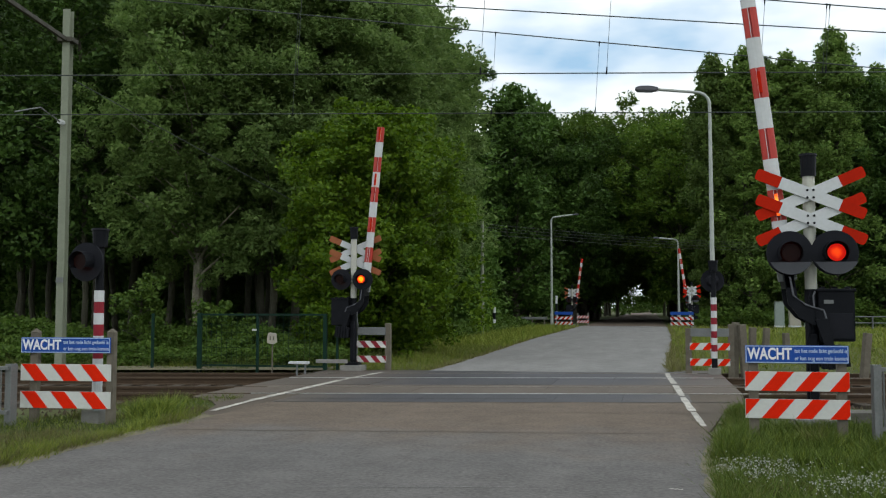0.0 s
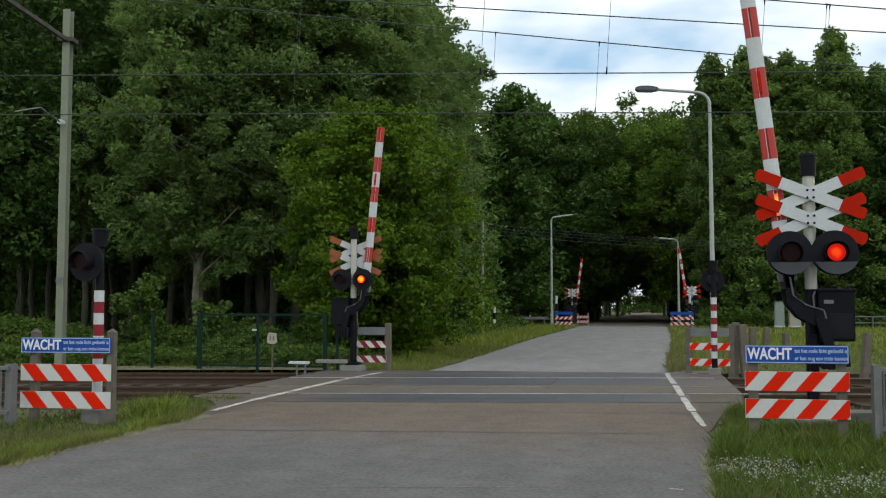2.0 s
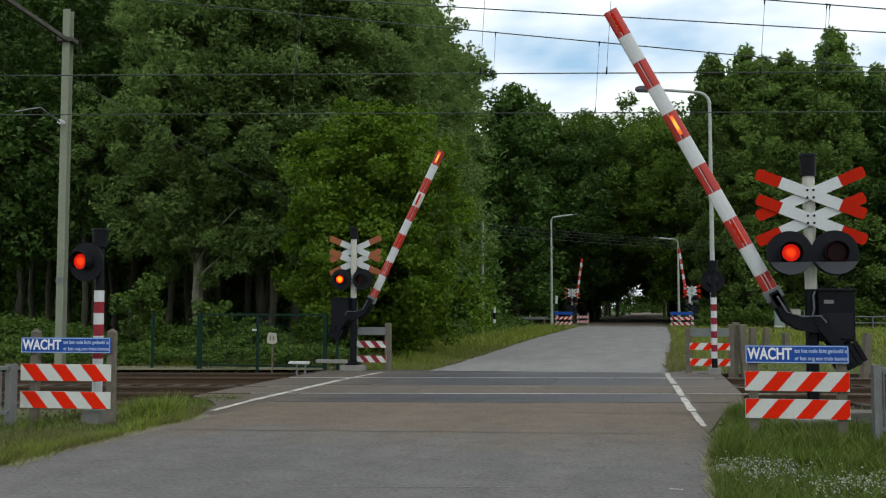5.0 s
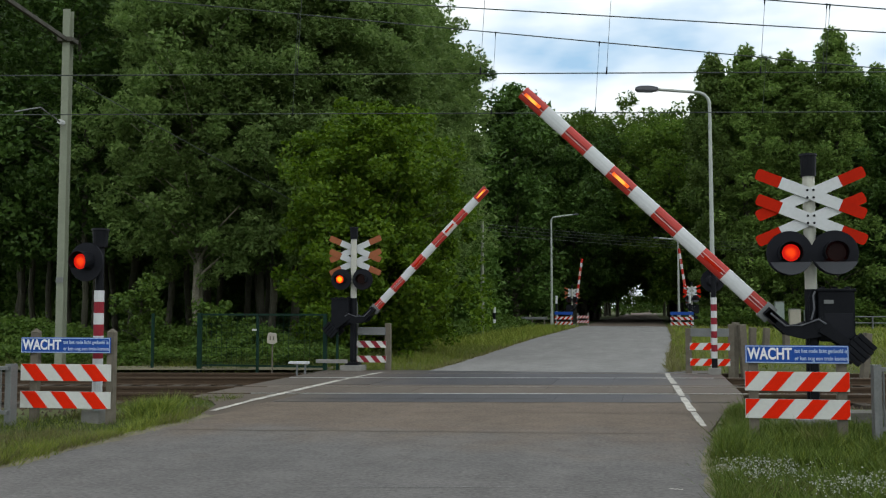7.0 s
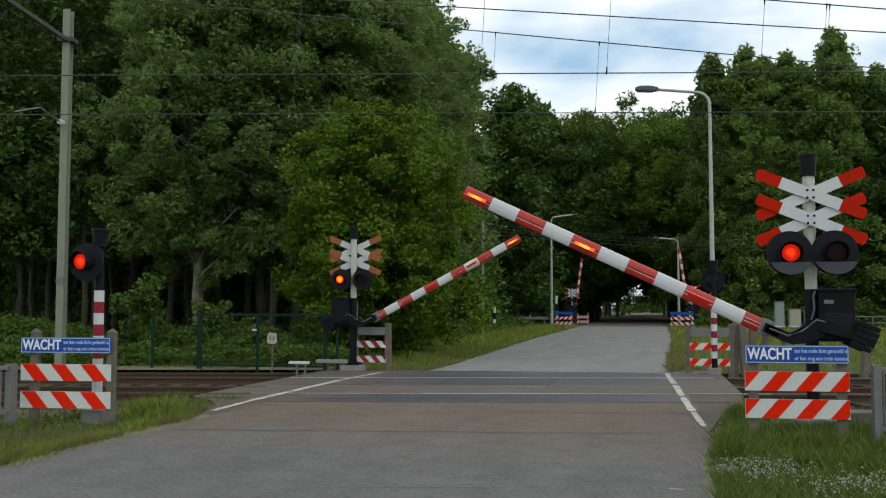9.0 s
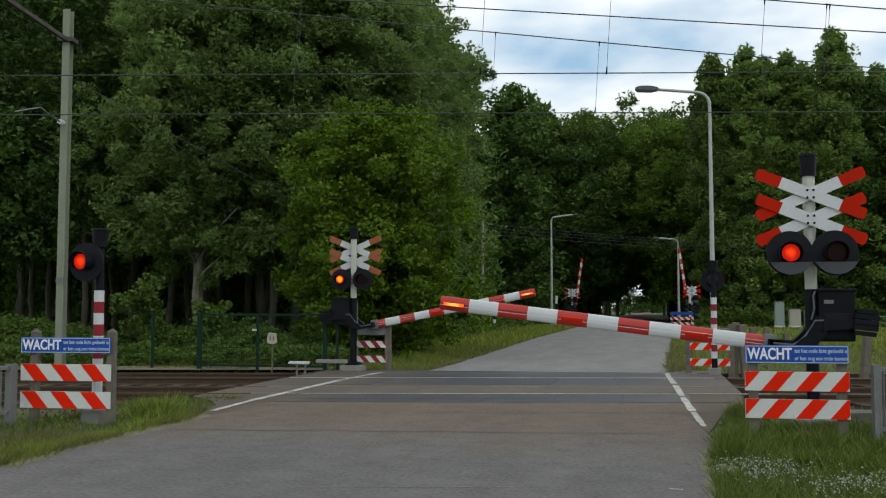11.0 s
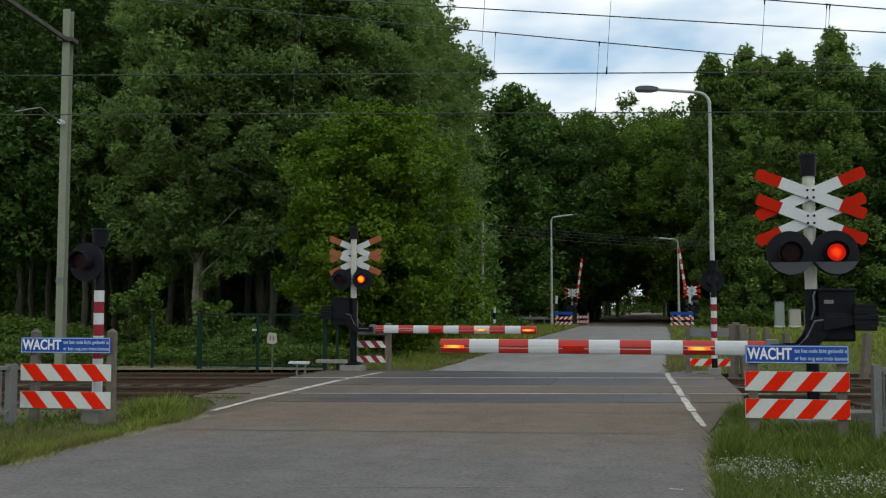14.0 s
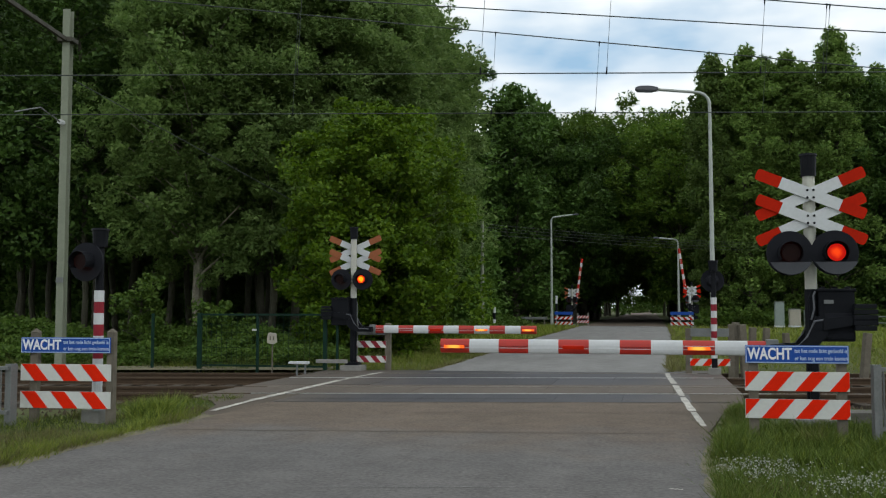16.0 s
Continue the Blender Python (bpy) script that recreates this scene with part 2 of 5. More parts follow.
CONCRETE = mat("concrete", (0.26, 0.255, 0.24), 0.9, other=(0.17, 0.165, 0.15), scale=5, fine=40, bump=0.5)
OLD_CONCRETE = mat("old concrete", (0.13, 0.127, 0.115), 0.9, other=(0.075, 0.072, 0.06), scale=4, fine=35, bump=0.5)
WOOD = mat("weathered wood", (0.155, 0.138, 0.108), 0.85, other=(0.085, 0.075, 0.057), scale=8, fine=60, bump=0.5)
GREEN_STEEL = mat("green fence steel", (0.006, 0.028, 0.018), 0.6, other=(0.005, 0.02, 0.013), spec=0.12)
GREY_BOX = mat("grey cabinet", (0.25, 0.3, 0.28), 0.6, other=(0.2, 0.24, 0.22))
CREAM_BOX = mat("cream cabinet", (0.38, 0.36, 0.3), 0.6, other=(0.32, 0.3, 0.25))
WIRE = mat("wire", (0.06, 0.072, 0.066), 0.6, 0.2)
LAMP_HEAD = mat("lamp head", (0.11, 0.115, 0.13), 0.6, other=(0.085, 0.09, 0.1))
LENS_DARK = mat("dark red lens", (0.016, 0.003, 0.002), 0.4, other=(0.009, 0.002, 0.002), spec=0.1)
LENS_RED = glow("lit red lens", (0.42, 0.004, 0.001), (1.0, 0.055, 0.004), 2.6, 0.085)
LENS_ORANGE = glow("lit orange lens", (0.7, 0.01, 0.003), (1.0, 0.5, 0.01), 3.0, 0.09)
LAMP_STRIP = glow("lit arm lamp", (1.0, 0.12, 0.015), (1.0, 0.45, 0.06), 3.2, 0.12)
BARK = mat("poplar bark", (0.075, 0.072, 0.05), 0.9, other=(0.038, 0.036, 0.026), scale=2.5, fine=14, amount=0.8, bump=0.9)
BARK_PALE = mat("pale poplar bark", (0.27, 0.25, 0.19), 0.9, other=(0.13, 0.12, 0.09), scale=2.0, fine=14, amount=0.8, bump=0.9)
LEAF_POPLAR = leaf_mat("poplar leaf", (0.082, 0.146, 0.031), (0.172, 0.252, 0.07), through_amount=0.48, per_object=0.1)
LEAF_MAPLE = leaf_mat("maple leaf", (0.044, 0.098, 0.004), (0.112, 0.184, 0.007), through_amount=0.34, per_object=0.06)
LEAF_DARK = leaf_mat("dark leaf", (0.042, 0.092, 0.012), (0.09, 0.16, 0.028))
# own colour of some far trees; on the left-hand wood it paints shade
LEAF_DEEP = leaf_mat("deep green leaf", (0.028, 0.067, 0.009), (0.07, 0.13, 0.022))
LEAF_FAR_POPLAR = leaf_mat("far poplar leaf", (0.075, 0.14, 0.024), (0.165, 0.245, 0.055), through_amount=0.42)
LEAF_CANOPY = leaf_mat("canopy leaf", (0.058, 0.122, 0.012), (0.13, 0.205, 0.024), through_amount=0.4)
LEAF_LOW = leaf_mat("undergrowth leaf", (0.042, 0.09, 0.01), (0.092, 0.15, 0.022), per_object=0.1)
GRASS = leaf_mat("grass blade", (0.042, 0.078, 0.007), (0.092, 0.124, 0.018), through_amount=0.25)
GRASS_LIME = leaf_mat("sunny grass blade", (0.12, 0.178, 0.014), (0.235, 0.265, 0.048), through_amount=0.25)
DRY_GRASS = leaf_mat("dry grass blade", (0.11, 0.115, 0.033), (0.19, 0.175, 0.075), through_amount=0.25)
FLOWER = mat("white flower", (0.38, 0.4, 0.34), 0.85)


# ---- building helpers ----
def part(name, bm, material, parent=None, label="", place=None):
    me = bpy.data.meshes.new(name)
    bm.normal_update()
    bm.to_mesh(me)
    bm.free()
    me.materials.append(material)
    ob = new(name, me)
    if parent is not None:
        ob.parent = parent
    if place is not None:
        ob.matrix_basis = place
    if label:
        tagged(ob, label)
    return ob


def again(ob, parent, place):
    """Another object on the same mesh."""
    o = new(ob.name.split(".")[0], ob.data)
    o.parent, o.matrix_basis = parent, place
    return o


def thing(name, m, label, category, group="", kind=""):
    ob = new(name)
    ob.empty_display_size = 0.2
    ob.matrix_basis = m
    return tagged(ob, label, category, group, kind)


def box(bm, c, s, bevel=0.0, m=None):
    mm = Matrix.Translation(c) @ Matrix.Diagonal((*s, 1))
    if m is not None:
        mm = m @ mm
    r = bmesh.ops.create_cube(bm, size=1, matrix=mm)
    if bevel:
        es = list({e for v in r["verts"] for e in v.link_edges})
        bmesh.ops.bevel(bm, geom=es, offset=bevel, segments=2, affect="EDGES", profile=0.7)
    return bm


def rod(bm, a, b, ra, rb=None, n=12):
    a, b = Vector(a), Vector(b)
    d = b - a
    m = Matrix.Translation((a + b) / 2) @ d.to_track_quat("Z", "Y").to_matrix().to_4x4()
    bmesh.ops.create_cone(bm, cap_ends=True, segments=n, radius1=ra, radius2=ra if rb is None else rb, depth=d.length, matrix=m)
    return bm


def pipe(bm, pts, r, n=8):
    """One continuous tube through the points."""
    pts = [Vector(p) for p in pts]
    rings = []
    for i, p in enumerate(pts):
        d = (pts[min(i + 1, len(pts) - 1)] - pts[max(i - 1, 0)]).normalized()
        side = d.cross(Vector((0.123, 0.31, 0.94)) if abs(d.z) < 0.8 else Vector((1, 0.1, 0))).normalized()
        up = d.cross(side)
        rings.append([bm.verts.new(p + r * (math.cos(6.2832 * k / n) * side + math.sin(6.2832 * k / n) * up)) for k in range(n)])
    for a, b in zip(rings, rings[1:]):
        for k in range(n):
            bm.faces.new((a[k], a[(k + 1) % n], b[(k + 1) % n], b[k]))
    bm.faces.new(rings[0][::-1])
    bm.faces.new(rings[-1])
    bmesh.ops.recalc_face_normals(bm, faces=bm.faces[:])
    return bm


def extrude_x(bm, outline, x0, x1):
    """A closed outline in y, z made into a bar from x0 to x1."""
    a = [bm.verts.new((x0, y, z)) for y, z in outline]
    b = [bm.verts.new((x1, y, z)) for y, z in outline]
    bm.faces.new(a)
    bm.faces.new(b[::-1])
    k = len(a)
    for i in range(k):
        bm.faces.new((a[i], b[i], b[(i + 1) % k], a[(i + 1) % k]))
    bmesh.ops.recalc_face_normals(bm, faces=bm.faces[:])
    return bm


def prism(bm, outline, y0, y1):
    """A flat outline in x, z made into a plate from y0 to y1."""
    a = [bm.verts.new((x, y0, z)) for x, z in outline]
    b = [bm.verts.new((x, y1, z)) for x, z in outline]
    bm.faces.new(a)
    bm.faces.new(b[::-1])
    k = len(a)
    for i in range(k):
        bm.faces.new((a[i], b[i], b[(i + 1) % k], a[(i + 1) % k]))
    bmesh.ops.recalc_face_normals(bm, faces=bm.faces[:])
    return bm


def B():
    return bmesh.new()


def arrays_mesh(name, verts, faces, material):
    me = bpy.data.meshes.new(name)
    me.from_pydata(verts, [], faces)
    me.materials.append(material)
    me.update()
    return me


# ---- ground, road and tracks ----
ROAD_L, ROAD_R = -6.4, 0.7
DECK_L, DECK_R = -8.2, 1.65
TA = radians(11.3)
CX0, CY0 = -2.0, 20.65
FAR_Y = 84.0


def track_y(x, v):
    """The y at which the line v metres beyond the tracks' middle line passes x."""
    return CY0 + (v + math.sin(TA) * (x - CX0)) / math.cos(TA)


def track_v(x, y):
    return -math.sin(TA) * (x - CX0) + math.cos(TA) * (y - CY0)


def smooth(a, b, x):
    t = min(1.0, max(0.0, (x - a) / (b - a)))
    return t * t * (3 - 2 * t)


def ground_z(x, y):
    off = max(smooth(DECK_L + 0.1, DECK_L - 0.5, x) if x < -3 else 0, smooth(DECK_R - 0.1, DECK_R + 0.4, x) if x > -3 else 0)
    v = abs(track_v(x, y))
    dip = 0.24 * off * (1 - smooth(4.2, 5.2, v))
    off2 = max(smooth(-7.2, -8, x) if x < -3 else 0, smooth(1.2, 2, x) if x > -3 else 0)
    dip = max(dip, 0.24 * off2 * (1 - smooth(2.0, 2.8, abs(y - FAR_Y))))
    rough = 0.05 * noise.noise((x * 0.35, y * 0.35, 0)) if (x < ROAD_L - 0.3 or x > ROAD_R + 0.3) and abs(x) < 60 and v > 4.6 else 0
    return -0.035 - dip + rough


def steps(*spans):
    out = []
    for a, b, d in spans:
        k = max(1, round((b - a) / d))
        out += [a + (b - a) * i / k for i in range(k)]
    return out + [spans[-1][1]]


gx = steps((-2500, -300, 550), (-300, -60, 60), (-60, -16, 2.2), (-16, 8, 0.3), (8, 40, 2), (40, 300, 65), (300, 2500, 550))
gy = steps((-400, -20, 95), (-20, 6, 2), (6, 29, 0.3), (29, 80, 2.5), (80, 88, 0.5), (88, 200, 12), (200, 4000, 760))
gv = [(x, y, ground_z(x, y)) for y in gy for x in gx]
nx = len(gx)
gf = [(j * nx + i, j * nx + i + 1, (j + 1) * nx + i + 1, (j + 1) * nx + i) for j in range(len(gy) - 1) for i in range(nx - 1)]
ground = tagged(new("ground", arrays_mesh("ground", gv, gf, GROUND)), "green grassy ground with bare earth patches", "ground", kind="structure")
for p in ground.data.polygons:
    p.use_smooth = True


def ribbon(name, x0, x1, low, high, material, label, category, cuts=1, z=0.0, wobble=0.0):
    """A slab between two lines across the road; low and high give y at x."""
    bm = B()
    xs = [x0 + (x1 - x0) * i / cuts for i in range(cuts + 1)]
    lo = [(x, low(x)) for x in xs]
    hi = [(x, high(x)) for x in xs]
    ring = lo + hi[::-1]
    top = [bm.verts.new((x, y, z)) for x, y in ring]
    bot = [bm.verts.new((x, y, z - 0.12)) for x, y in ring]
    bm.faces.new(top)
    for i in range(len(ring)):
        bm.faces.new((top[i], bot[i], bot[(i + 1) % len(ring)], top[(i + 1) % len(ring)]))
    bmesh.ops.recalc_face_normals(bm, faces=bm.faces[:])
    return tagged(part(name, bm, material), label, category, kind="structure")


def far_left(y):
    """The x of the left edge of the road beyond the tracks, where grass has crept over it."""
    return -5.5 - 0.45 * smooth(26, 52, y)


def far_right(y):
    """The x of its right edge, which bears off a little to the right."""
    return 0.4 + 0.68 * smooth(23, 55, y) + 0.3 * smooth(45, 86, y)


def road_strip(name, low, high, material, label, left=lambda y: ROAD_L, right=lambda y: ROAD_R, z=0.0):
    """Asphalt with crumbled edges, from the skewed line low to the skewed line high."""
    bm = B()
    rows = []
    k = 90
    for i in range(k + 1):
        f = i / k
        row = []
        mid = (1 - f) * low(-2.85) + f * high(-2.85)
        xl, xr = left(mid), right(mid)
        for j, x in enumerate((xl, xl + 1.2, -4.0, -2.85, -1.7, xr - 1.2, xr)):
            y = (1 - f) * low(x) + f * high(x)
            e = 0.0
            if j in (0, 6):
                e = 0.09 * noise.noise((y * 0.9, j, 3)) + 0.05 * noise.noise((y * 4, j, 7))
            row.append(bm.verts.new((x + e, y, z)))
        row.insert(0, bm.verts.new((row[0].co.x - 0.05, row[0].co.y, -0.08)))
        row.append(bm.verts.new((row[-1].co.x + 0.05, row[-1].co.y, -0.08)))
        rows.append(row)
    for a, b in zip(rows, rows[1:]):
        for i in range(len(a) - 1):
            bm.faces.new((a[i], a[i + 1], b[i + 1], b[i]))
    bmesh.ops.recalc_face_normals(bm, faces=bm.faces[:])
    return tagged(part(name, bm, material), label, "road", kind="structure")


road_strip("road_near", lambda x: -60.0, lambda x: -1.0, ASPHALT, "worn grey asphalt road")
road_strip("road_near_crossing", lambda x: -1.0, lambda x: track_y(x, -4.35), ASPHALT, "worn grey asphalt road before the crossing")
road_strip("road_far", lambda x: track_y(x, 3.68 - 0.11 * (x + 6.4) + 0.05 * noise.noise((x * 1.7, 3, 1))), lambda x: 82.2, ASPHALT_FAR, "pale grey asphalt road between the crossings", far_left, far_right, 0.005)
road_strip("road_beyond", lambda x: 85.8, lambda x: 420.0, ASPHALT, "grey asphalt road under the trees", lambda y: -5.95, lambda y: 1.38)
ribbon("far_deck", ROAD_L - 0.6, ROAD_R + 0.6, lambda x: 82.2, lambda x: 85.8, DECK_DARK, "dark rubber deck of the far crossing", "crossing deck")
def shoulder(name, ring, label):
    bm = B()
    top = [bm.verts.new((x, y, -0.004)) for x, y in ring]
    bot = [bm.verts.new((x, y, -0.12)) for x, y in ring]
    bm.faces.new(top)
    for i in range(len(ring)):
        bm.faces.new((top[i], bot[i], bot[(i + 1) % len(ring)], top[(i + 1) % len(ring)]))
    bmesh.ops.recalc_face_normals(bm, faces=bm.faces[:])
    return tagged(part(name, bm, ASPHALT_BROWN), label, "road shoulder", kind="structure")


shoulder("shoulder_left", [(-6.3, 12.2), (-6.3, track_y(-6.3, -2.83)), (DECK_L, track_y(DECK_L, -2.83)), (-8.15, track_y(DECK_L, -3.3)), (-7.45, 15.35), (-7.05, 14.7), (-6.82, 13.9), (-6.62, 13.2)], "rust-stained asphalt shoulder beside the rails")
shoulder("shoulder_right", [(0.6, 12.2), (0.78, 13.2), (0.98, 14.6), (1.15, 15.9), (1.5, 16.6), (DECK_R, track_y(DECK_R, -2.83)), (0.6, track_y(0.6, -2.83))], "rust-stained asphalt shoulder beside the rails")

crossing = thing("crossing_deck", pose(0, 0, 0), "dark rubber crossing panels between the rails", "crossing deck", kind="structure")
RAILS_V = (-2.75, -1.25, 1.27, 2.77)
SLOPE = math.tan(TA)
for v0, v1, material in ((-4.34, -2.83, DECK_DARK), (-2.68, -1.32, DECK_BROWN), (-1.18, -0.72, DECK_BROWN), (-0.7, 1.2, DECK_DARK), (1.34, 2.7, DECK_DARK), (2.84, 3.84, DECK_DARK)):
    wide = (DECK_R - DECK_L) / 8
    x_a = DECK_L
    n_p = 8
    if v0 < -4:
        x_a, n_p = ROAD_L + 0.03, 6
        wide = (ROAD_R - 0.03 - x_a) / n_p
    bm = B()
    g = 0.003
    y0, y1 = v0 / math.cos(TA), v1 / math.cos(TA)
    ring = [(g, y0 + SLOPE * g), (wide - g, y0 + SLOPE * (wide - g)), (wide - g, y1 + SLOPE * (wide - g)), (g, y1 + SLOPE * g)]
    top = [bm.verts.new((x, y, 0)) for x, y in ring]
    bot = [bm.verts.new((x, y, -0.14)) for x, y in ring]
    bm.faces.new(top)
    for i in range(4):
        bm.faces.new((top[i], bot[i], bot[(i + 1) % 4], top[(i + 1) % 4]))
    bmesh.ops.recalc_face_normals(bm, faces=bm.faces[:])
    first = part("deck_panel", bm, material, crossing, place=Matrix.Translation((x_a, track_y(x_a, 0), 0)))
    for i in range(1, n_p):
        x = x_a + wide * i
        again(first, crossing, Matrix.Translation((x, track_y(x, 0), random.uniform(-0.004, 0.003))))



def rail_profile(bm, u0, u1):
    """One rail along x: foot, web and head."""
    half = [(0.07, -0.165), (0.07, -0.152), (0.012, -0.138), (0.012, -0.05), (0.035, -0.042), (0.035, -0.004)]
    return extrude_x(bm, half + [(-y, z) for y, z in half[::-1]], u0, u1)


def track(m, label, length0, length1, gauge_mid, gap0, gap1):
    t = thing("railway_track", m, label, "railway track", "tracks of the level crossing", "structure")
    for v in (-0.75, 0.75):
        r = part("rail", rail_profile(B(), length0, length1), RAIL_RUST, t, "rusty steel rail", Matrix.Translation((0, v, 0)))
        # sky sheen painted stretch by stretch: bright on the deck, left out beyond
        for u0, u1, material, text in ((length0, gap0 + 0.6, RAIL_NO_SHEEN, "brown rail head"), (gap0 + 0.6, gap1 - 0.2, RAIL_TOP if v < 0 else RAIL_LOW_SHEEN, "worn rail head, sky sheen set by its colour"), (gap1 - 0.2, length1, RAIL_NO_SHEEN if v > 0 else RAIL_LOW_SHEEN, "brown rail head")):
            part("rail_head", box(B(), ((u0 + u1) / 2, 0, 0.0), (u1 - u0, 0.05, 0.01), 0.003), material, r, text)
    bm = B()
    box(bm, (0, 0, -0.22), (0.25, 2.5, 0.13), 0.015)
    s = part("sleeper", bm, SLEEPER, t, "dark sleeper", Matrix.Translation((length0 + 0.3, 0, 0)))
    u = length0 + 0.9
    while u < length1:
        if not gap0 < u < gap1:
            again(s, t, pose(u, random.uniform(-0.03, 0.03), 0, 0, 0, random.uniform(-0.6, 0.6)))
        u += 0.6
    return t


for vm in (-2.0, 2.02):
    track(Matrix.Translation((CX0, CY0, 0)) @ pose(0, 0, 0, 0, 0, 11.3) @ Matrix.Translation((0, vm, 0)), "rusty railway track on brown ballast through the crossing", -34, 26, 0, -6.6, 3.9)
track(pose(-3, FAR_Y, 0), "rusty railway track at the far crossing", -40, 45, 0, -4.5, 4.6)


def ballast_bed(name, m, u0, u1, v0, v1, seed, rise=0.0, lift=0.0):
    rnd = np.random.default_rng(seed)
    n = int((u1 - u0) * (v1 - v0) * 26)
    c = np.stack([rnd.uniform(u0, u1, n), rnd.uniform(v0, v1, n), rnd.uniform(-0.255, -0.19, n)], 1)
    c[:, 2] += lift + rise * (v1 - c[:, 1]) / (v1 - v0)
    base = np.array([(1, 0, -0.5), (-0.5, 0.87, -0.5), (-0.5, -0.87, -0.5), (0, 0, 0.8)])
    s = rnd.uniform(0.035, 0.085, n)
    a = rnd.uniform(0, 6.28, n)
    rot = np.stack([np.cos(a), -np.sin(a), np.sin(a), np.cos(a)], 1).reshape(n, 2, 2)
    v = np.repeat(base[None], n, 0)
    v[:, :, :2] = np.einsum("nij,nkj->nki", rot, v[:, :, :2])
    v = v * s[:, None, None] * rnd.uniform(0.7, 1.3, (n, 4, 1)) + c[:, None]
    k = np.arange(n)[:, None] * 4
    f = np.concatenate([k + [0, 1, 3], k + [1, 2, 3], k + [2, 0, 3]])
    me = arrays_mesh(name, v.reshape(-1, 3).tolist(), f.tolist(), BALLAST)
    ob = tagged(new(name, me), "brown rust-coloured ballast stones between the sleepers", "ballast", kind="stuff")
    ob.matrix_basis = m
    return ob


TRACK_M = Matrix.Translation((CX0, CY0, 0)) @ pose(0, 0, 0, 0, 0, 11.3)
ballast_bed("ballast", TRACK_M, -16, -6.3, -4.4, 4.4, 1)
ballast_bed("ballast", TRACK_M, 3.6, 11, -4.4, 4.4, 2)
ballast_bed("ballast", TRACK_M, -14, -5.9, -5.3, -4.3, 3, 0.18)
ballast_bed("ballast", TRACK_M, -14, -6.2, -6.5, -5.2, 4, 0.0, 0.19)
for u0, u1 in ((-34, -6.0), (3.4, 26)):
    bm = B()
    box(bm, ((u0 + u1) / 2, 0, -0.3), (u1 - u0, 8.9, 0.1))
    tagged(part("ballast_bed", bm, BALLAST, None, place=TRACK_M.copy()), "brown ballast bed under the tracks", "ballast", kind="structure")

def soil_edge(name, label, y0, y1, inner, outer, seed):
    """Crumbled soil lying over the edge of the asphalt; inner and outer give x at y."""
    bm = B()
    rows = []
    k = 110
    for i in range(k + 1):
        y = y0 + (y1 - y0) * i / k
        rag = 0.11 * noise.noise((y * 1.3, seed, 3)) + 0.06 * noise.noise((y * 5, seed, 7))
        rows.append((bm.verts.new((inner(y) + rag, y, 0.002)), bm.verts.new((0.7 * inner(y) + 0.3 * outer(y) + rag * 0.5, y, 0.014)), bm.verts.new((outer(y), y, -0.06))))
    for a, b in zip(rows, rows[1:]):
        for i in range(2):
            bm.faces.new((a[i], a[i + 1], b[i + 1], b[i]))
    bmesh.ops.recalc_face_normals(bm, faces=bm.faces[:])
    if sum(f.normal.z for f in bm.faces) < 0:
        bmesh.ops.reverse_faces(bm, faces=bm.faces[:])
    return tagged(part(name, bm, SAND), label, "road edge", kind="structure")


def right_rim(y):
    """The x at which the grass on the right begins to cover the asphalt."""
    return 0.47 + 0.125 * max(0.0, y - 10.2)


soil_edge("soil_edge_left", "pale sandy soil along the asphalt edge", 3.0, 13.2, lambda y: ROAD_L + 0.06, lambda y: ROAD_L - 0.5, 1.0)
soil_edge("soil_edge_right", "dry brown soil along the asphalt edge", 3.0, 14.0, right_rim, lambda y: max(ROAD_R, right_rim(y)) + 0.45, 5.0)

seams = thing("road_seams", pose(0, 0, 0), "dark tar seams across the asphalt", "road seam", kind="structure")
for xa, ya, xb, yb, w in ((-6.2, 11.55, 0.3, 12.55, 0.018), (-3.6, 14.2, 0.9, 15.1, 0.012), (-6.3, track_y(-6.3, -4.36), 1.3, track_y(1.3, -4.36), 0.03), (-6.3, track_y(-6.3, -3.75), -1.8, track_y(-1.8, -3.75), 0.018)):
    bm = B()
    row = []
    for i in range(41):
        f = i / 40
        x, y = xa + (xb - xa) * f, ya + (yb - ya) * f + 0.06 * noise.noise((f * 9, ya, 0))
        ww = w * (1 + 0.8 * noise.noise((f * 25, ya, 4)))
        row.append((bm.verts.new((x, y - ww, 0.003)), bm.verts.new((x, y + ww, 0.003))))
    for a, b in zip(row, row[1:]):
        bm.faces.new((a[0], b[0], b[1], a[1]))
    part("seam", bm, TAR if w > 0.02 or ya > 15 else ASPHALT_BROWN, seams)

bm = B()
row = []
for k in range(60):
    x = -26 + k * 0.3
    w = 0.25 * noise.noise((x * 0.8, 1, 9))
    row.append((bm.verts.new((x, track_y(x, 4.4 + w * 0.4), -0.03)), bm.verts.new((x, track_y(x, 5.4 + w), 0.012))))
for a, b in zip(row, row[1:]):
    bm.faces.new((a[0], b[0], b[1], a[1]))
tagged(part("gravel_path", bm, GRAVEL), "pale gravel strip between the track and the fence", "gravel path", kind="structure")

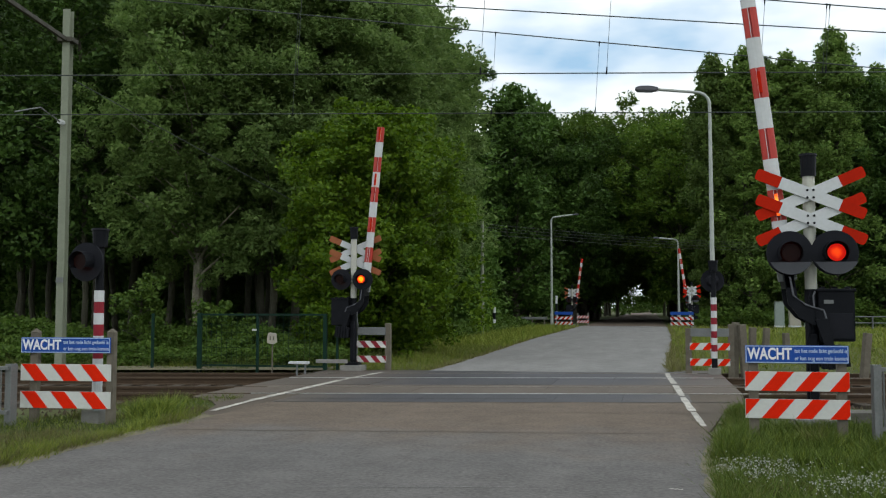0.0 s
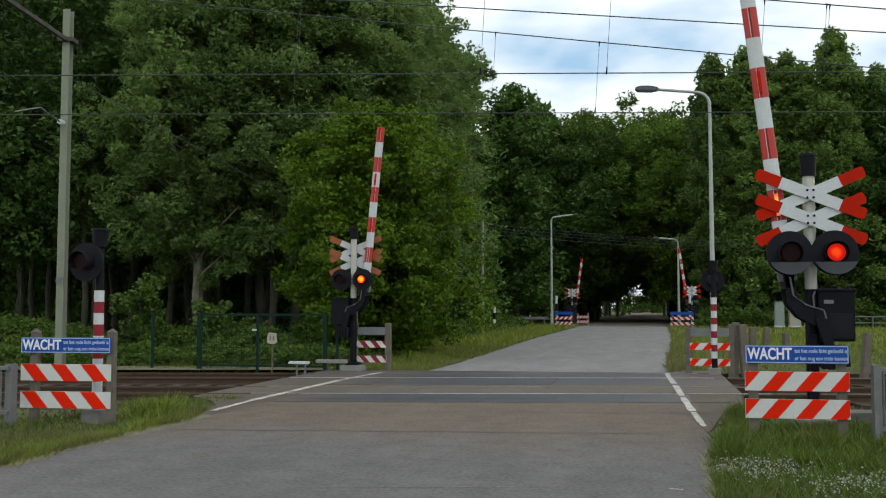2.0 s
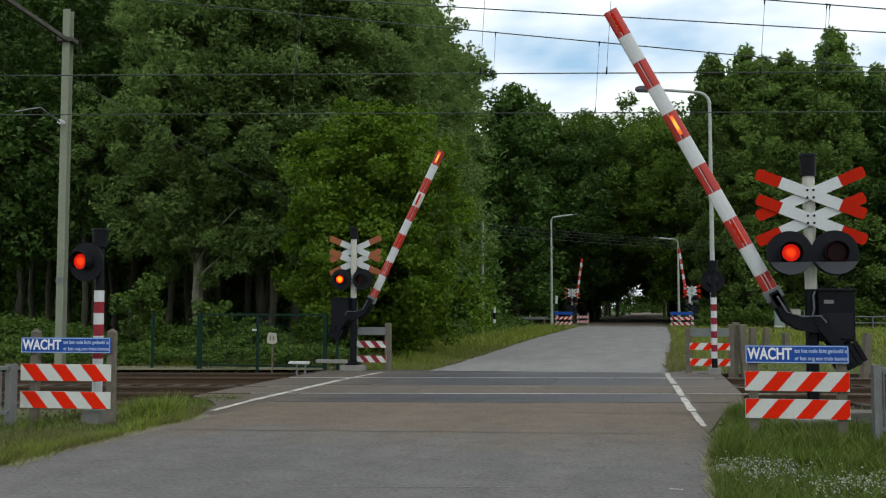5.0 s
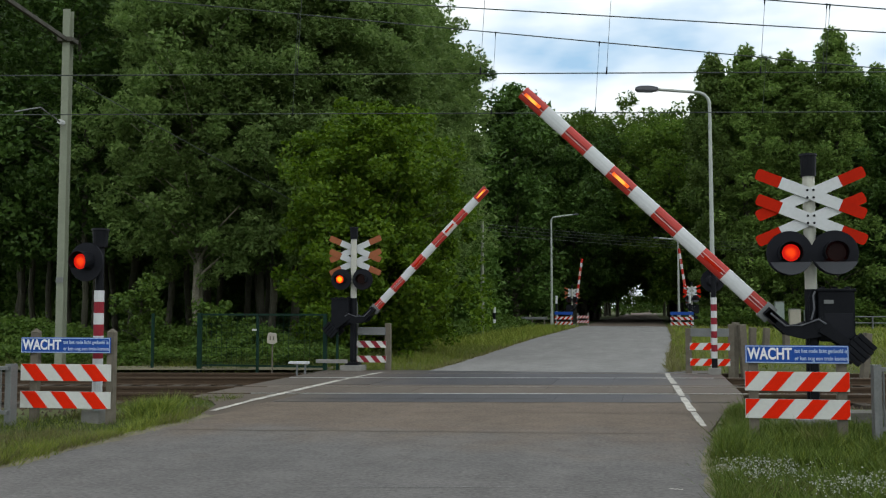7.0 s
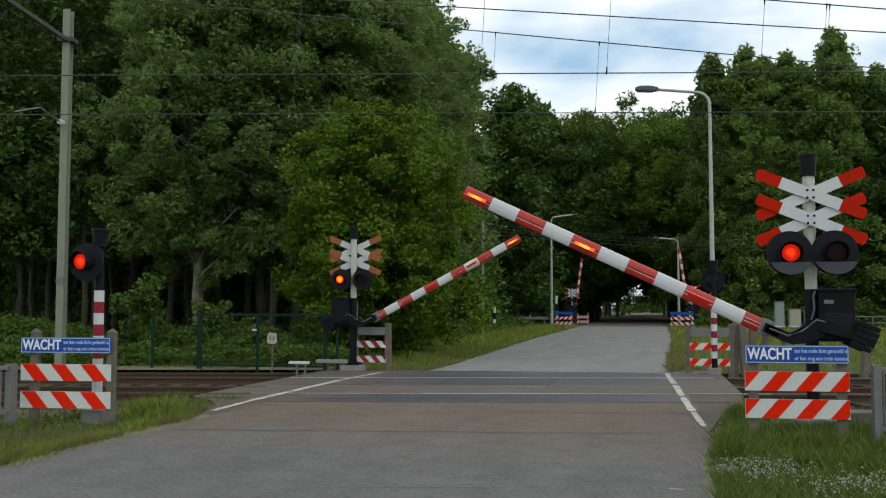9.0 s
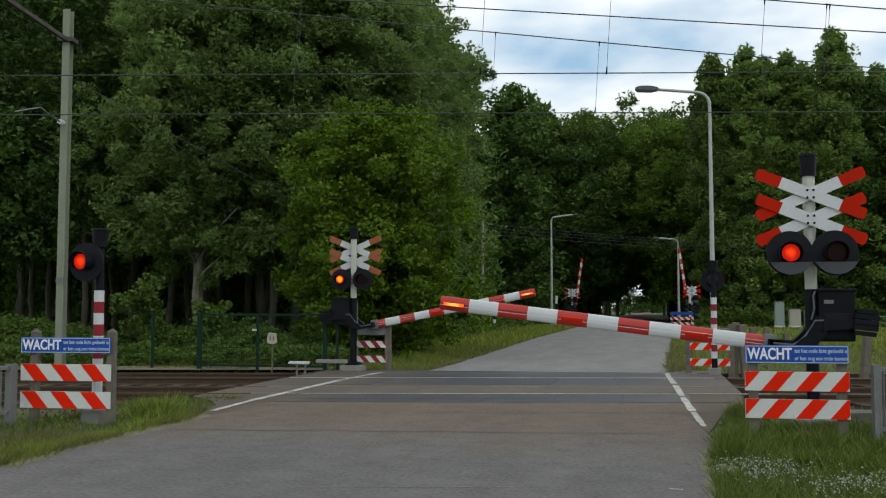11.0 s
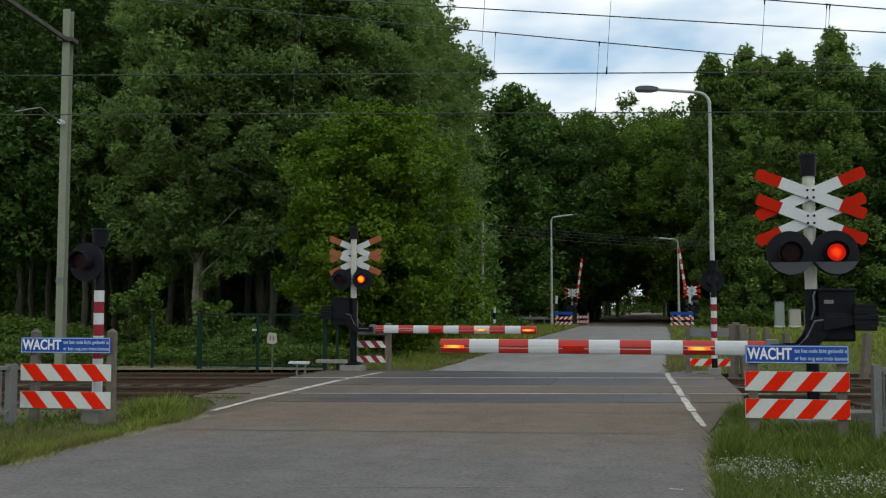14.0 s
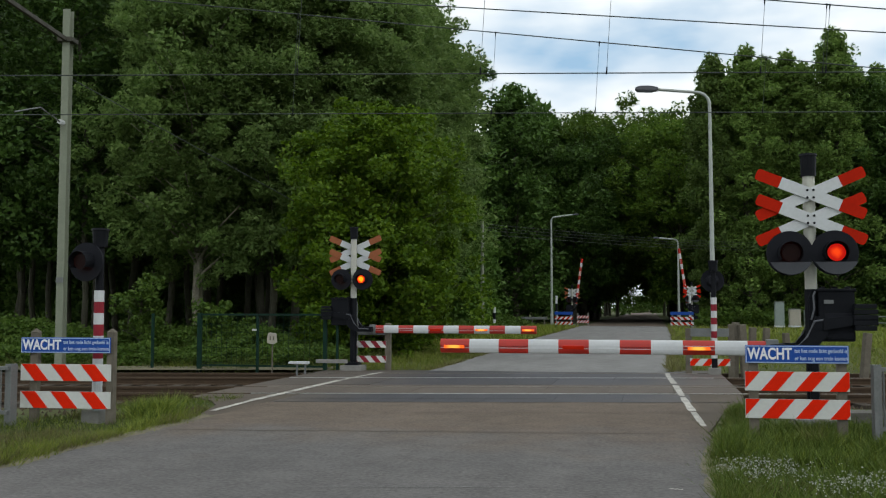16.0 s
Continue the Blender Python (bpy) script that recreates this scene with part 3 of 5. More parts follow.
def scuff(x0, y0, x1, y1, w, material):
    """A worn streak of another colour on the asphalt."""
    bm = B()
    row = []
    for i in range(25):
        f = i / 24
        x, y = x0 + (x1 - x0) * f, y0 + (y1 - y0) * f + 0.03 * noise.noise((f * 6, x0, 2))
        ww = w * (0.35 + abs(noise.noise((f * 14, y0, 6))) * 1.6)
        row.append((bm.verts.new((x, y - ww, 0.0035)), bm.verts.new((x, y + ww, 0.0035))))
    for a, b in zip(row, row[1:]):
        bm.faces.new((a[0], b[0], b[1], a[1]))
    part("scuff", bm, material, seams)


scuff(-2.9, 8.15, -1.2, 8.55, 0.014, ASPHALT_FAR)
scuff(0.14, 8.75, 0.26, 8.73, 0.022, LINE_WHITE)

lines = thing("edge_lines", pose(0, 0, 0), "worn white edge lines across the crossing", "road marking", kind="structure")
for xa, ya, xb, yb in ((-6.68, 13.8, -6.76, 15.6), (-6.76, 15.63, -6.75, 17.2), (-6.745, 17.3, -6.74, 20.2), (-6.735, 20.35, -6.64, 21.5), (-6.635, 21.55, -6.54, 22.9), (0.685, 13.4, 0.62, 15.2), (0.615, 15.3, 0.545, 17.6), (0.54, 17.9, 0.48, 20.3), (0.47, 20.7, 0.41, 22.3), (0.4, 22.5, 0.37, 24.0)):
    bm = B()
    ys = [ya + (yb - ya) * i / 14 for i in range(15)]
    row = []
    for y in ys:
        x = xa + (xb - xa) * (y - ya) / (yb - ya)
        w = (0.058 + 0.022 * noise.noise((y * 3, x, 1))) * (0.75 if x > 0.62 else 1.35 if x < -6.7 and 15.5 < y < 20.5 else 1.0)
        row.append((bm.verts.new((x - w, y, 0.005)), bm.verts.new((x + w, y, 0.005))))
    for a, b in zip(row, row[1:]):
        bm.faces.new((a[0], a[1], b[1], b[0]))
    part("painted_line", bm, LINE_WHITE, lines)


# ---- signals with barriers ----
def cross_plank(parent, y, zc, tilt, end_mat):
    m = Matrix.Translation((0, y, zc)) @ Matrix.Rotation(tilt, 4, "Y")
    bm = B()
    h = 0.0775
    box(bm, (0, 0, 0), (0.83, 0.02, 2 * h))
    plank = part("cross_board", bm, WHITE, parent, "white warning cross board with red ends", m)
    for s in (-1, 1):
        pts = [(0.415 * s, -h), (0.715 * s, -h), (0.738 * s, -h + 0.01), (0.75 * s, -h + 0.04), (0.752 * s, h - 0.04), (0.742 * s, h - 0.01), (0.722 * s, h), (0.415 * s, h)]
        part("board_end", prism(B(), pts, -0.01, 0.01), end_mat, plank)


def half_tube(bm, y0, y1, r, a0, a1, t=0.008, n=14):
    """A lamp hood: part of a tube along y."""
    ring = []
    for rr in (r, r - t):
        for y in (y0, y1):
            ring.append([bm.verts.new((rr * math.cos(a0 + (a1 - a0) * i / n), y, rr * math.sin(a0 + (a1 - a0) * i / n))) for i in range(n + 1)])
    for a, b in ((0, 1), (3, 2), (1, 3), (2, 0)):
        for i in range(n):
            bm.faces.new((ring[a][i], ring[a][i + 1], ring[b][i + 1], ring[b][i]))
    bmesh.ops.recalc_face_normals(bm, faces=bm.faces[:])
    return bm


def lamp_unit(parent, place, lit, plate=0.3, lens=0.105, label="round black warning lamp", lip=False):
    """A lamp with a round plate, a hood and a turning lens whose front is lit; it faces -y."""
    bm = B()
    rod(bm, (0, 0.0, 0), (0, 0.03, 0), plate, plate, 36)
    rod(bm, (0, 0.03, 0), (0, 0.2, 0), 0.16, 0.1, 20)
    lamp = part("lamp", bm, BLACK_PLATE, parent, label, place)
    if lip:
        bm = B()
        rim = [(plate * 0.97 * math.cos(a), plate * 0.97 * math.sin(a)) for a in [radians(205 + 130 * i / 12) for i in range(13)]]
        prism(bm, rim, -0.006, 0.0)
        for v in bm.verts:
            v.co.y -= (plate * 0.97 + v.co.z) * -0.25 + 0.15
        part("plate_lip", bm, LIP, lamp, "dark grey lower lip")
    bm = B()
    half_tube(bm, -0.2, 0.0, lens + 0.04, radians(-35), radians(215))
    part("hood", bm, BLACK, lamp)
    bm = B()
    rod(bm, (0, -0.008, 0), (0, 0.008, 0), lens, lens, 28)
    lens_ob = part("lens", bm, LENS_DARK, lamp, "red glass lens", pose(0, -0.115, 0, 0, 0, 180))
    lens_ob.data.materials.append(lit)
    for p in lens_ob.data.polygons:
        if p.normal.y < -0.5:
            p.material_index = 1
    return lamp, lens_ob


def arm_piece(bm, x0, x1, grooved):
    """A stretch of the oval barrier beam; the red ones have a groove along their faces."""
    half = [(0.01, -0.1), (0.026, -0.097), (0.036, -0.085), (0.045, -0.06), (0.051, -0.03)]
    if grooved:
        half += [(0.052, -0.016), (0.032, -0.013), (0.032, 0.0), (0.052, 0.003)]
    half += [(0.05, 0.02), (0.044, 0.05), (0.034, 0.078), (0.022, 0.094), (0.008, 0.1)]
    return extrude_x(bm, half + [(-y, z) for y, z in half[::-1]], x0, x1)


ARM_UP = 82.0


PIVOT_X, PIVOT_Z, DROP = 0.06, 1.37, -0.32


def signal(m, label, lit, rear_view=False, tip=5.17):
    """A level-crossing signal: post, two crosses, two lamps, drive and half barrier; it faces -y and its barrier closes towards -x."""
    s = thing("crossing_signal", m, label, "barrier signal", "signals of the level crossings")
    bm = B()
    box(bm, (0, 0, 0.04), (0.56, 0.52, 0.18), 0.025)
    part("plinth", bm, CONCRETE, s, "pale concrete plinth")
    bm = B()
    rod(bm, (0, 0, 0.1), (0, 0, 1.85), 0.085, 0.085, 16)
    box(bm, (0, 0, 0.16), (0.34, 0.34, 0.1), 0.01)
    box(bm, (0, 0, 0.75), (0.1, 0.26, 1.0), 0.01)
    part("base_post", bm, BLACK, s, "black steel lower post")
    bm = B()
    rod(bm, (0, 0, 1.8), (0, 0, 3.42), 0.078, 0.078, 18)
    for z in (2.62, 2.95, 3.28):
        rod(bm, (0, 0, z), (0, 0, z + 0.02), 0.083, 0.083, 18)
    part("post", bm, GREY_POLE, s, "pale grey upper post")
    bm = B()
    rod(bm, (0, 0, 3.38), (0, 0, 3.66), 0.098, 0.105, 18)
    rod(bm, (0, 0, 3.66), (0, 0, 3.69), 0.12, 0.11, 18)
    part("bell", bm, BLACK, s, "black bell housing on the top")
    for zc in (3.13, 2.785):
        for k, tilt in ((0, -23), (1, 23)):
            cross_plank(s, -0.105 - 0.024 * k, zc, radians(tilt), RED_BACK if rear_view else RED)
        for dx in (-0.04, 0.04):
            for dz in (-0.05, 0.05):
                part("bolt", rod(B(), (dx, -0.15, zc + dz), (dx, -0.138, zc + dz), 0.016, 0.016, 8), BLACK, s)
    bm = B()
    box(bm, (0, 0, 2.56), (0.66, 0.06, 0.05), 0.008)
    box(bm, (0, 0, 2.3), (0.62, 0.05, 0.05), 0.008)
    part("lamp_bracket", bm, BLACK, s)
    lens = []
    y, turn = (0.17, 180) if rear_view else (-0.17, 0)
    for x in (-0.285, 0.285):
        _, l = lamp_unit(s, pose(x, y, 2.33, 0, 0, turn), lit, 0.3 if not rear_view else 0.27, 0.115 if not rear_view else 0.1, lip=not rear_view)
        lens.append(l)
    # drive box with its lid, plate and cable
    bm = B()
    box(bm, (0.3, 0.06, 1.49), (0.46, 0.36, 0.68), 0.03)
    box(bm, (0.3, 0.06, 1.835), (0.49, 0.4, 0.04), 0.015)
    drive = part("drive_box", bm, BLACK, s, "black barrier drive box")
    bm = B()
    box(bm, (0.2, -0.126, 1.68), (0.12, 0.008, 0.05))
    part("type_plate", bm, GALV, drive, "small pale plate")
    bm = B()
    box(bm, (0.32, -0.126, 1.36), (0.36, 0.012, 0.34), 0.01)
    part("drive_door", bm, BLACK_PLATE, drive)
    bm = B()
    pipe(bm, [(-0.02, -0.12, 1.8), (-0.06, -0.14, 1.7), (-0.05, -0.14, 1.3), (-0.08, -0.13, 1.15), (-0.07, -0.1, 0.4)], 0.014)
    part("cable", bm, GALV if rear_view else BLACK, s)
    for x in (0.14, 0.3, 0.46):
        part("lid_hinge", box(B(), (x, 0.02, 1.868), (0.07, 0.06, 0.03), 0.006), BLACK, drive)
    part("conduit", pipe(B(), [(0.03, -0.14, 1.82), (0.0, -0.16, 1.76), (0.01, -0.16, 1.58), (-0.03, -0.15, 1.44)], 0.013), LAMP_HEAD, drive, "grey conduit")
    # the barrier turns about the drive's shaft
    bm = B()
    for y in (-0.17, 0.27):
        prism(bm, [(0.11, 0.11), (-0.04, 0.12), (-0.12, -0.1), (-0.24, -0.25), (-0.62, -0.26), (-0.62, -0.38), (-0.2, -0.38), (0.0, -0.26), (0.12, -0.1)], y - 0.02, y + 0.02)
    box(bm, (-0.5, 0.05, -0.32), (0.2, 0.48, 0.12), 0.01)
    rod(bm, (0, -0.2, 0), (0, 0.3, 0), 0.06, 0.06, 16)
    arm = part("barrier_arm", bm, BLACK, s, "red and white barrier arm with black crank", pose(PIVOT_X, -0.02, PIVOT_Z, 0, ARM_UP, 0))
    for y in (-0.19, 0.29):
        prof = [(0.05, -0.07), (0.4, 0.0), (0.72, 0.03), (0.72, 0.09), (0.4, 0.12), (0.05, 0.09)]
        carrier = part("weight_carrier", prism(B(), prof, y - 0.03, y + 0.03), BLACK, arm, "black counterweight carrier")
        for i in range(5):
            part("weight_plate", box(B(), (0.57, y, -0.04 + 0.072 * i), (0.3 - 0.03 * (i in (0, 4)), 0.12, 0.062), 0.008), BLACK, carrier, "black cast weight")
    for y in (-0.2, 0.3):
        part("lever", pipe(B(), [(0.06, y, 0.07), (-0.06, y, 0.05), (-0.16, y, -0.16), (-0.3, y, -0.3), (-0.55, y, -0.31)], 0.014, 6), LAMP_HEAD, arm, "grey lever edge")
    bm = B()
    box(bm, (-0.58, 0.0, DROP), (0.16, 0.13, 0.24), 0.015)
    part("arm_clamp", bm, GALV, arm, "galvanised clamp")
    x_tip = -tip
    seg = (tip - 0.6) / 10.7
    for i in range(11):
        x0, x1 = x_tip + seg * i, min(x_tip + seg * (i + 1), -0.58)
        bm = arm_piece(B(), x0, x1, i % 2 == 0)
        part("beam_red" if i % 2 == 0 else "beam_white", bm, ARM_RED if i % 2 == 0 else WHITE, arm, place=pose(0, 0, DROP))
        if i % 2 == 0:
            bm = B()
            for zs in ((-0.025,) if i < 7 else (-0.025, 0.022)):
                for ys in (-1, 1):
                    box(bm, ((x0 + x1) / 2, ys * 0.049, zs), (x1 - x0 - 0.01, 0.008, 0.007))
            part("edge_strip", bm, WHITE, arm, "thin white strips along the beam", pose(0, 0, DROP))
    lamps = []
    for x in (x_tip + seg * 0.5, x_tip + seg * 4.5 if not rear_view else x_tip + seg * 6.5, x_tip + seg * 8.5 if not rear_view else x_tip + seg * 3.5):
        bm = B()
        box(bm, (0, 0, 0), (0.30, 0.03, 0.045), 0.006)
        yl = 0.09 if rear_view else -0.09
        lm = part("arm_lamp", bm, RED, arm, "small arm lamp", pose(x, yl, DROP - 0.008, 0, 0, 0 if rear_view else 180))
        lm.data.materials.append(LAMP_STRIP)
        for p in lm.data.polygons:
            if p.normal.y < -0.5:
                p.material_index = 1
        lamps.append(lm)
    return s, arm, lens, lamps


near_signal = signal(pose(2.12, 13.6, 0), "level-crossing signal with red and white crosses and half barrier", LENS_RED)
rear_signal = signal(pose(-7.51, 23.58, 0, 0, 0, 180), "level-crossing signal with brown-backed crosses and half barrier", LENS_ORANGE, True, 4.8)
far_a = copy_thing(near_signal[0], pose(3.3, 80.0, 0))
far_b = copy_thing(rear_signal[0], pose(-7.0, 87.6, 0, 0, 0, 180))
for o in (far_a, far_b):
    tagged(o, "level-crossing signal with raised barrier at the far crossing")


def text_part(body, size, x, z, y, material, parent, label):
    cu = bpy.data.curves.new(body.split()[0].lower(), "FONT")
    cu.body, cu.size, cu.extrude = body, size, 0.002
    cu.offset = 0.0055 if body.isupper() else 0.001
    cu.align_x, cu.align_y = "LEFT", "CENTER"
    tmp = bpy.data.objects.new("tmp", cu)
    scene.collection.objects.link(tmp)
    bpy.context.view_layer.update()
    me = bpy.data.meshes.new_from_object(tmp.evaluated_get(bpy.context.evaluated_depsgraph_get()))
    bpy.data.objects.remove(tmp)
    bpy.data.curves.remove(cu)
    xs = [v.co.x for v in me.vertices]
    me.materials.clear()
    me.materials.append(material)
    ob = new("lettering", me)
    ob.parent = parent
    ob.matrix_basis = pose(x, y, z, 90, 0, 0)
    tagged(ob, label)
    return ob, (min(xs), max(xs))


def striped_board(parent, w, h, z, slant, stripes, y=-0.06, phase=0.0, mats=None):
    white, red = mats or (WHITE_BOARD, RED_BOARD)
    bm = B()
    box(bm, (0, y, z), (w, 0.022, h), 0.004)
    board = part("striped_board", bm, white, parent, "red and white striped board")
    per = w / stripes
    sk = h * 0.86 * slant
    i = -3
    while i * per < w + 2 * per:
        a = -w / 2 + (i + phase) * per
        quad = [(a, z + h / 2), (a + per * 0.48, z + h / 2), (a + per * 0.48 + sk, z - h / 2), (a + sk, z - h / 2)]
        for lim, keep in ((-w / 2 + 0.003, 1), (w / 2 - 0.003, -1)):
            out = []
            for (xa, za), (xb, zb) in zip(quad, quad[1:] + quad[:1]):
                ia, ib = (xa - lim) * keep >= 0, (xb - lim) * keep >= 0
                if ia:
                    out.append((xa, za))
                if ia != ib:
                    f = (lim - xa) / (xb - xa)
                    out.append((lim, za + f * (zb - za)))
            quad = out
            if not quad:
                break
        if len(quad) > 2:
            bm = B()
            prism(bm, [(x, zz * 0.996 + z * 0.004) for x, zz in quad], y - 0.0145, y - 0.0115)
            part("stripe", bm, red, board)
        i += 1
    return board


def post_with_cap(bm, x, h, w=0.11, d=0.1):
    box(bm, (x, 0, h / 2 - 0.1), (w, d, h + 0.2), 0.012)
    bmesh.ops.create_cone(bm, cap_ends=True, segments=4, radius1=w * 0.7, radius2=0.01, depth=0.05, matrix=Matrix.Translation((x, 0, h + 0.02)) @ Matrix.Rotation(radians(45), 4, "Z"))
    return bm


def warning_fence(m, w, slant, label, sign_z, board_z, board_h, posts, post_h, phase):
    f = thing("warning_fence", m, label, "warning fence", "striped fences with warning signs")
    for x in posts:
        part("fence_post", post_with_cap(B(), x, post_h), WOOD, f, "weathered grey fence post")
    bm = B()
    box(bm, (0, -0.075, sign_z), (w, 0.02, 0.22), 0.008)
    sign = part("warning_sign", bm, BLUE, f, "blue sign with white border and lettering")
    bm = B()
    t = 0.011
    for z in (-0.11 + t, 0.11 - t):
        box(bm, (0, -0.0865, sign_z + z), (w - 0.02, 0.003, 0.009))
    for x in (-w / 2 + t, w / 2 - t):
        box(bm, (x, -0.0868, sign_z), (0.009, 0.003, 0.2))
    part("sign_border", bm, SIGN_PALE, sign)
    ob, (a, b) = text_part("WACHT", 0.2, -w / 2 + 0.03, sign_z, -0.088, SIGN_WHITE, sign, "white word on blue")
    k = (w * 0.435) / (b - a)
    ob.matrix_basis = ob.matrix_basis @ Matrix.Diagonal((k, 0.98, 1, 1))
    for body, dz in (("tot het rode licht gedoofd is", 0.042), ("er kan nog een trein komen", -0.048)):
        ob, (a, b) = text_part(body, 0.07, -w / 2 + 0.03 + w * 0.455, sign_z + dz, -0.088, SIGN_PALE, sign, "small pale lettering on blue")
        k = (w * 0.505) / (b - a)
        ob.matrix_basis = ob.matrix_basis @ Matrix.Diagonal((k, 1, 1, 1))
    for z in board_z:
        striped_board(f, w + 0.01, board_h, z, slant, 3.05, phase=phase)
    return f


warning_fence(pose(1.735, 12.42, 0, 0, 0, 2), 1.21, -1, "blue warning sign over two striped boards on posts", 1.03, (0.70, 0.365), 0.235, (-0.5, 0.53), 1.04, 0.97)
warning_fence(pose(-8.11, 12.15, 0, 0, 0, 4), 1.355, 1, "blue warning sign over two striped boards beside a lamp", 1.07, (0.685, 0.30), 0.235, (-0.5, 0.66), 1.26, 0.03)


def striped_pole(parent, z0, z1, r, count, first_white=True):
    h = (z1 - z0) / count
    for i in range(count):
        bm = B()
        rod(bm, (0, 0, z0 + h * i), (0, 0, z0 + h * (i + 1)), r, r, 16)
        white = ((count - 1 - i) % 2 == 0) == first_white
        part("band", bm, WHITE if white else POST_RED, parent, "white band" if white else "red band")


def lamp_post(m, label, lit):
    s = thing("warning_lamp_post", m, label, "warning lamp", "single warning lamps")
    bm = B()
    box(bm, (0, 0, 0.0), (0.3, 0.3, 0.3), 0.02)
    part("plinth", bm, CONCRETE, s, "concrete plinth")
    part("lower_post", rod(B(), (0, 0, 0.1), (0, 0, 0.4), 0.07, 0.07, 16), BLACK, s, "black steel post")
    part("upper_post", rod(B(), (0, 0, 1.84), (0, 0, 2.5), 0.06, 0.06, 16), BLACK, s, "black steel post")
    striped_pole(s, 0.38, 1.85, 0.072, 9)
    bm = B()
    rod(bm, (0.0, 0, 2.48), (0, 0, 2.72), 0.1, 0.115, 18)
    rod(bm, (0.0, 0, 2.72), (0, 0, 2.75), 0.13, 0.12, 18)
    part("bell", bm, BLACK, s, "black bell housing")
    _, l = lamp_unit(s, pose(-0.12, -0.16, 2.26), lit, 0.28, 0.11)
    return s, l


left_lamp = lamp_post(pose(-7.8, 12.4, 0, 0, 0, -4), "red and white striped post with a round warning lamp", LENS_RED)
back_lamp = copy_thing(left_lamp[0], pose(1.5, 24.0, 0, 0, 0, 176))
for child in back_lamp.children:
    if child.name.startswith("lamp"):
        child.location.x = 0.02
tagged(back_lamp, "red and white striped post with the dark back of a lamp")


# ---- fences, rails and small posts ----
def striped_fence(m, w, label, slant, left_h, right_h, red=RED_BOARD):
    f = thing("striped_fence", m, label, "fence", "small striped fences")
    for x, h in ((-w / 2, left_h), (w / 2, right_h)):
        if h:
            bm = B()
            box(bm, (x, 0, h / 2 - 0.05), (0.15, 0.13, h + 0.1), 0.015)
            part("fence_post", bm, WOOD, f, "weathered wooden post")
    bm = B()
    box(bm, (0, -0.085, 1.0), (w - 0.1, 0.025, 0.2), 0.004)
    part("back_board", bm, GALV, f, "grey back of a sign")
    for z in (0.66, 0.28):
        striped_board(f, w - 0.06, 0.17, z, slant, 2.6, y=-0.085, phase=0.2, mats=(WHITE_BOARD, red))
    return f


striped_fence(pose(-7.05, 23.75, 0), 0.85, "grey-backed sign over dark red striped boards on a wooden post", 1, 0, 1.2, POST_RED)
striped_fence(pose(1.4, 24.1, 0, 0, 0, -4), 1.0, "grey-backed sign over striped boards on wooden posts", -1, 1.1, 1.2)


def railing(m, label, length, h=0.92):
    f = thing("steel_railing", m, label, "railing", "steel railings")
    for x in (0.0, length / 2, length):
        bm = B()
        box(bm, (x, 0, h / 2 - 0.1), (0.05, 0.12, h + 0.2), 0.006)
        box(bm, (x + 0.05, 0.04, h / 2 - 0.1), (0.09, 0.012, h + 0.2))
        part("railing_post", bm, GALV, f)
    for z in (h - 0.06, 0.15):
        bm = B()
        box(bm, (length / 2, 0.08, z), (length, 0.03, 0.05), 0.004)
        part("railing_bar", bm, GALV, f)
    k = 0.13
    while k < length:
        bm = B()
        rod(bm, (k, 0.08, 0.15), (k, 0.08, h - 0.06), 0.012, 0.012, 6)
        part("baluster", bm, GALV, f)
        k += 0.13
    return f


railing(pose(2.6, 12.25, 0, 0, 0, 6), "galvanised steel railing beside the warning fence", 2.4)
railing(pose(-8.7, 11.75, 0, 0, 0, 172), "galvanised steel railing beside the warning fence", 2.4, 0.82)

for x, y, h, lean in ((1.97, 24.1, 1.25, 2), (2.2, 24.0, 1.2, -3), (2.61, 26.5, 1.08, 2), (3.33, 30.0, 1.0, 4), (3.96, 30.0, 0.85, -2), (4.98, 24.5, 1.0, 7)):
    bm = B()
    box(bm, (0, 0, h / 2 - 0.1), (0.17, 0.15, h + 0.2), 0.02)
    ob = part("wooden_post", bm, WOOD, None, "", pose(x, y, 0, 0, lean, random.uniform(0, 40)))
    tagged(ob, "weathered grey wooden fence post in the grass", "post", "wooden posts by the track")

for i in range(5):
    bm = B()
    box(bm, (0, 0, 0.03), (0.96, 0.42, 0.16), 0.015)
    ob = part("trough_cover", bm, OLD_CONCRETE, None, "", pose(2.75 + i * 0.98, 14.75 + i * 0.19, 0, 0, 0, 11.3))
    tagged(ob, "grey concrete cable trough cover beside the track", "cable trough", "cable trough covers")


def green_fence():
    f = thing("mesh_fence", pose(-11.85, 23.45, 0, 0, 0, 0), "dark green steel mesh fence panel beside the track", "fence")
    for x, h, w in ((-1.27, 1.44, 0.06), (0.1, 1.46, 0.12), (1.75, 1.44, 0.06), (3.62, 1.44, 0.1), (3.95, 1.44, 0.05)):
        bm = B()
        box(bm, (x, 0, h / 2 - 0.1), (w, 0.08, h + 0.2), 0.008)
        part("fence_post", bm, GREEN_STEEL, f)
    for z in (1.42, 0.08):
        bm = B()
        box(bm, (1.87, 0, z), (3.56, 0.05, 0.05))
        part("fence_rail", bm, GREEN_STEEL, f)
    bm = B()
    for i in range(24):
        box(bm, (0.15 + i * 0.145, 0, 0.75), (0.006, 0.006, 1.3))
    for i in range(7):
        box(bm, (1.87, 0, 0.15 + i * 0.2), (3.5, 0.006, 0.006))
    part("wire_mesh", bm, GREEN_STEEL, f)
    part("lock_plate", box(B(), (1.68, -0.06, 1.02), (0.13, 0.02, 0.05), 0.006), WHITE, f, "small white lock plate")
    return f


green_fence()

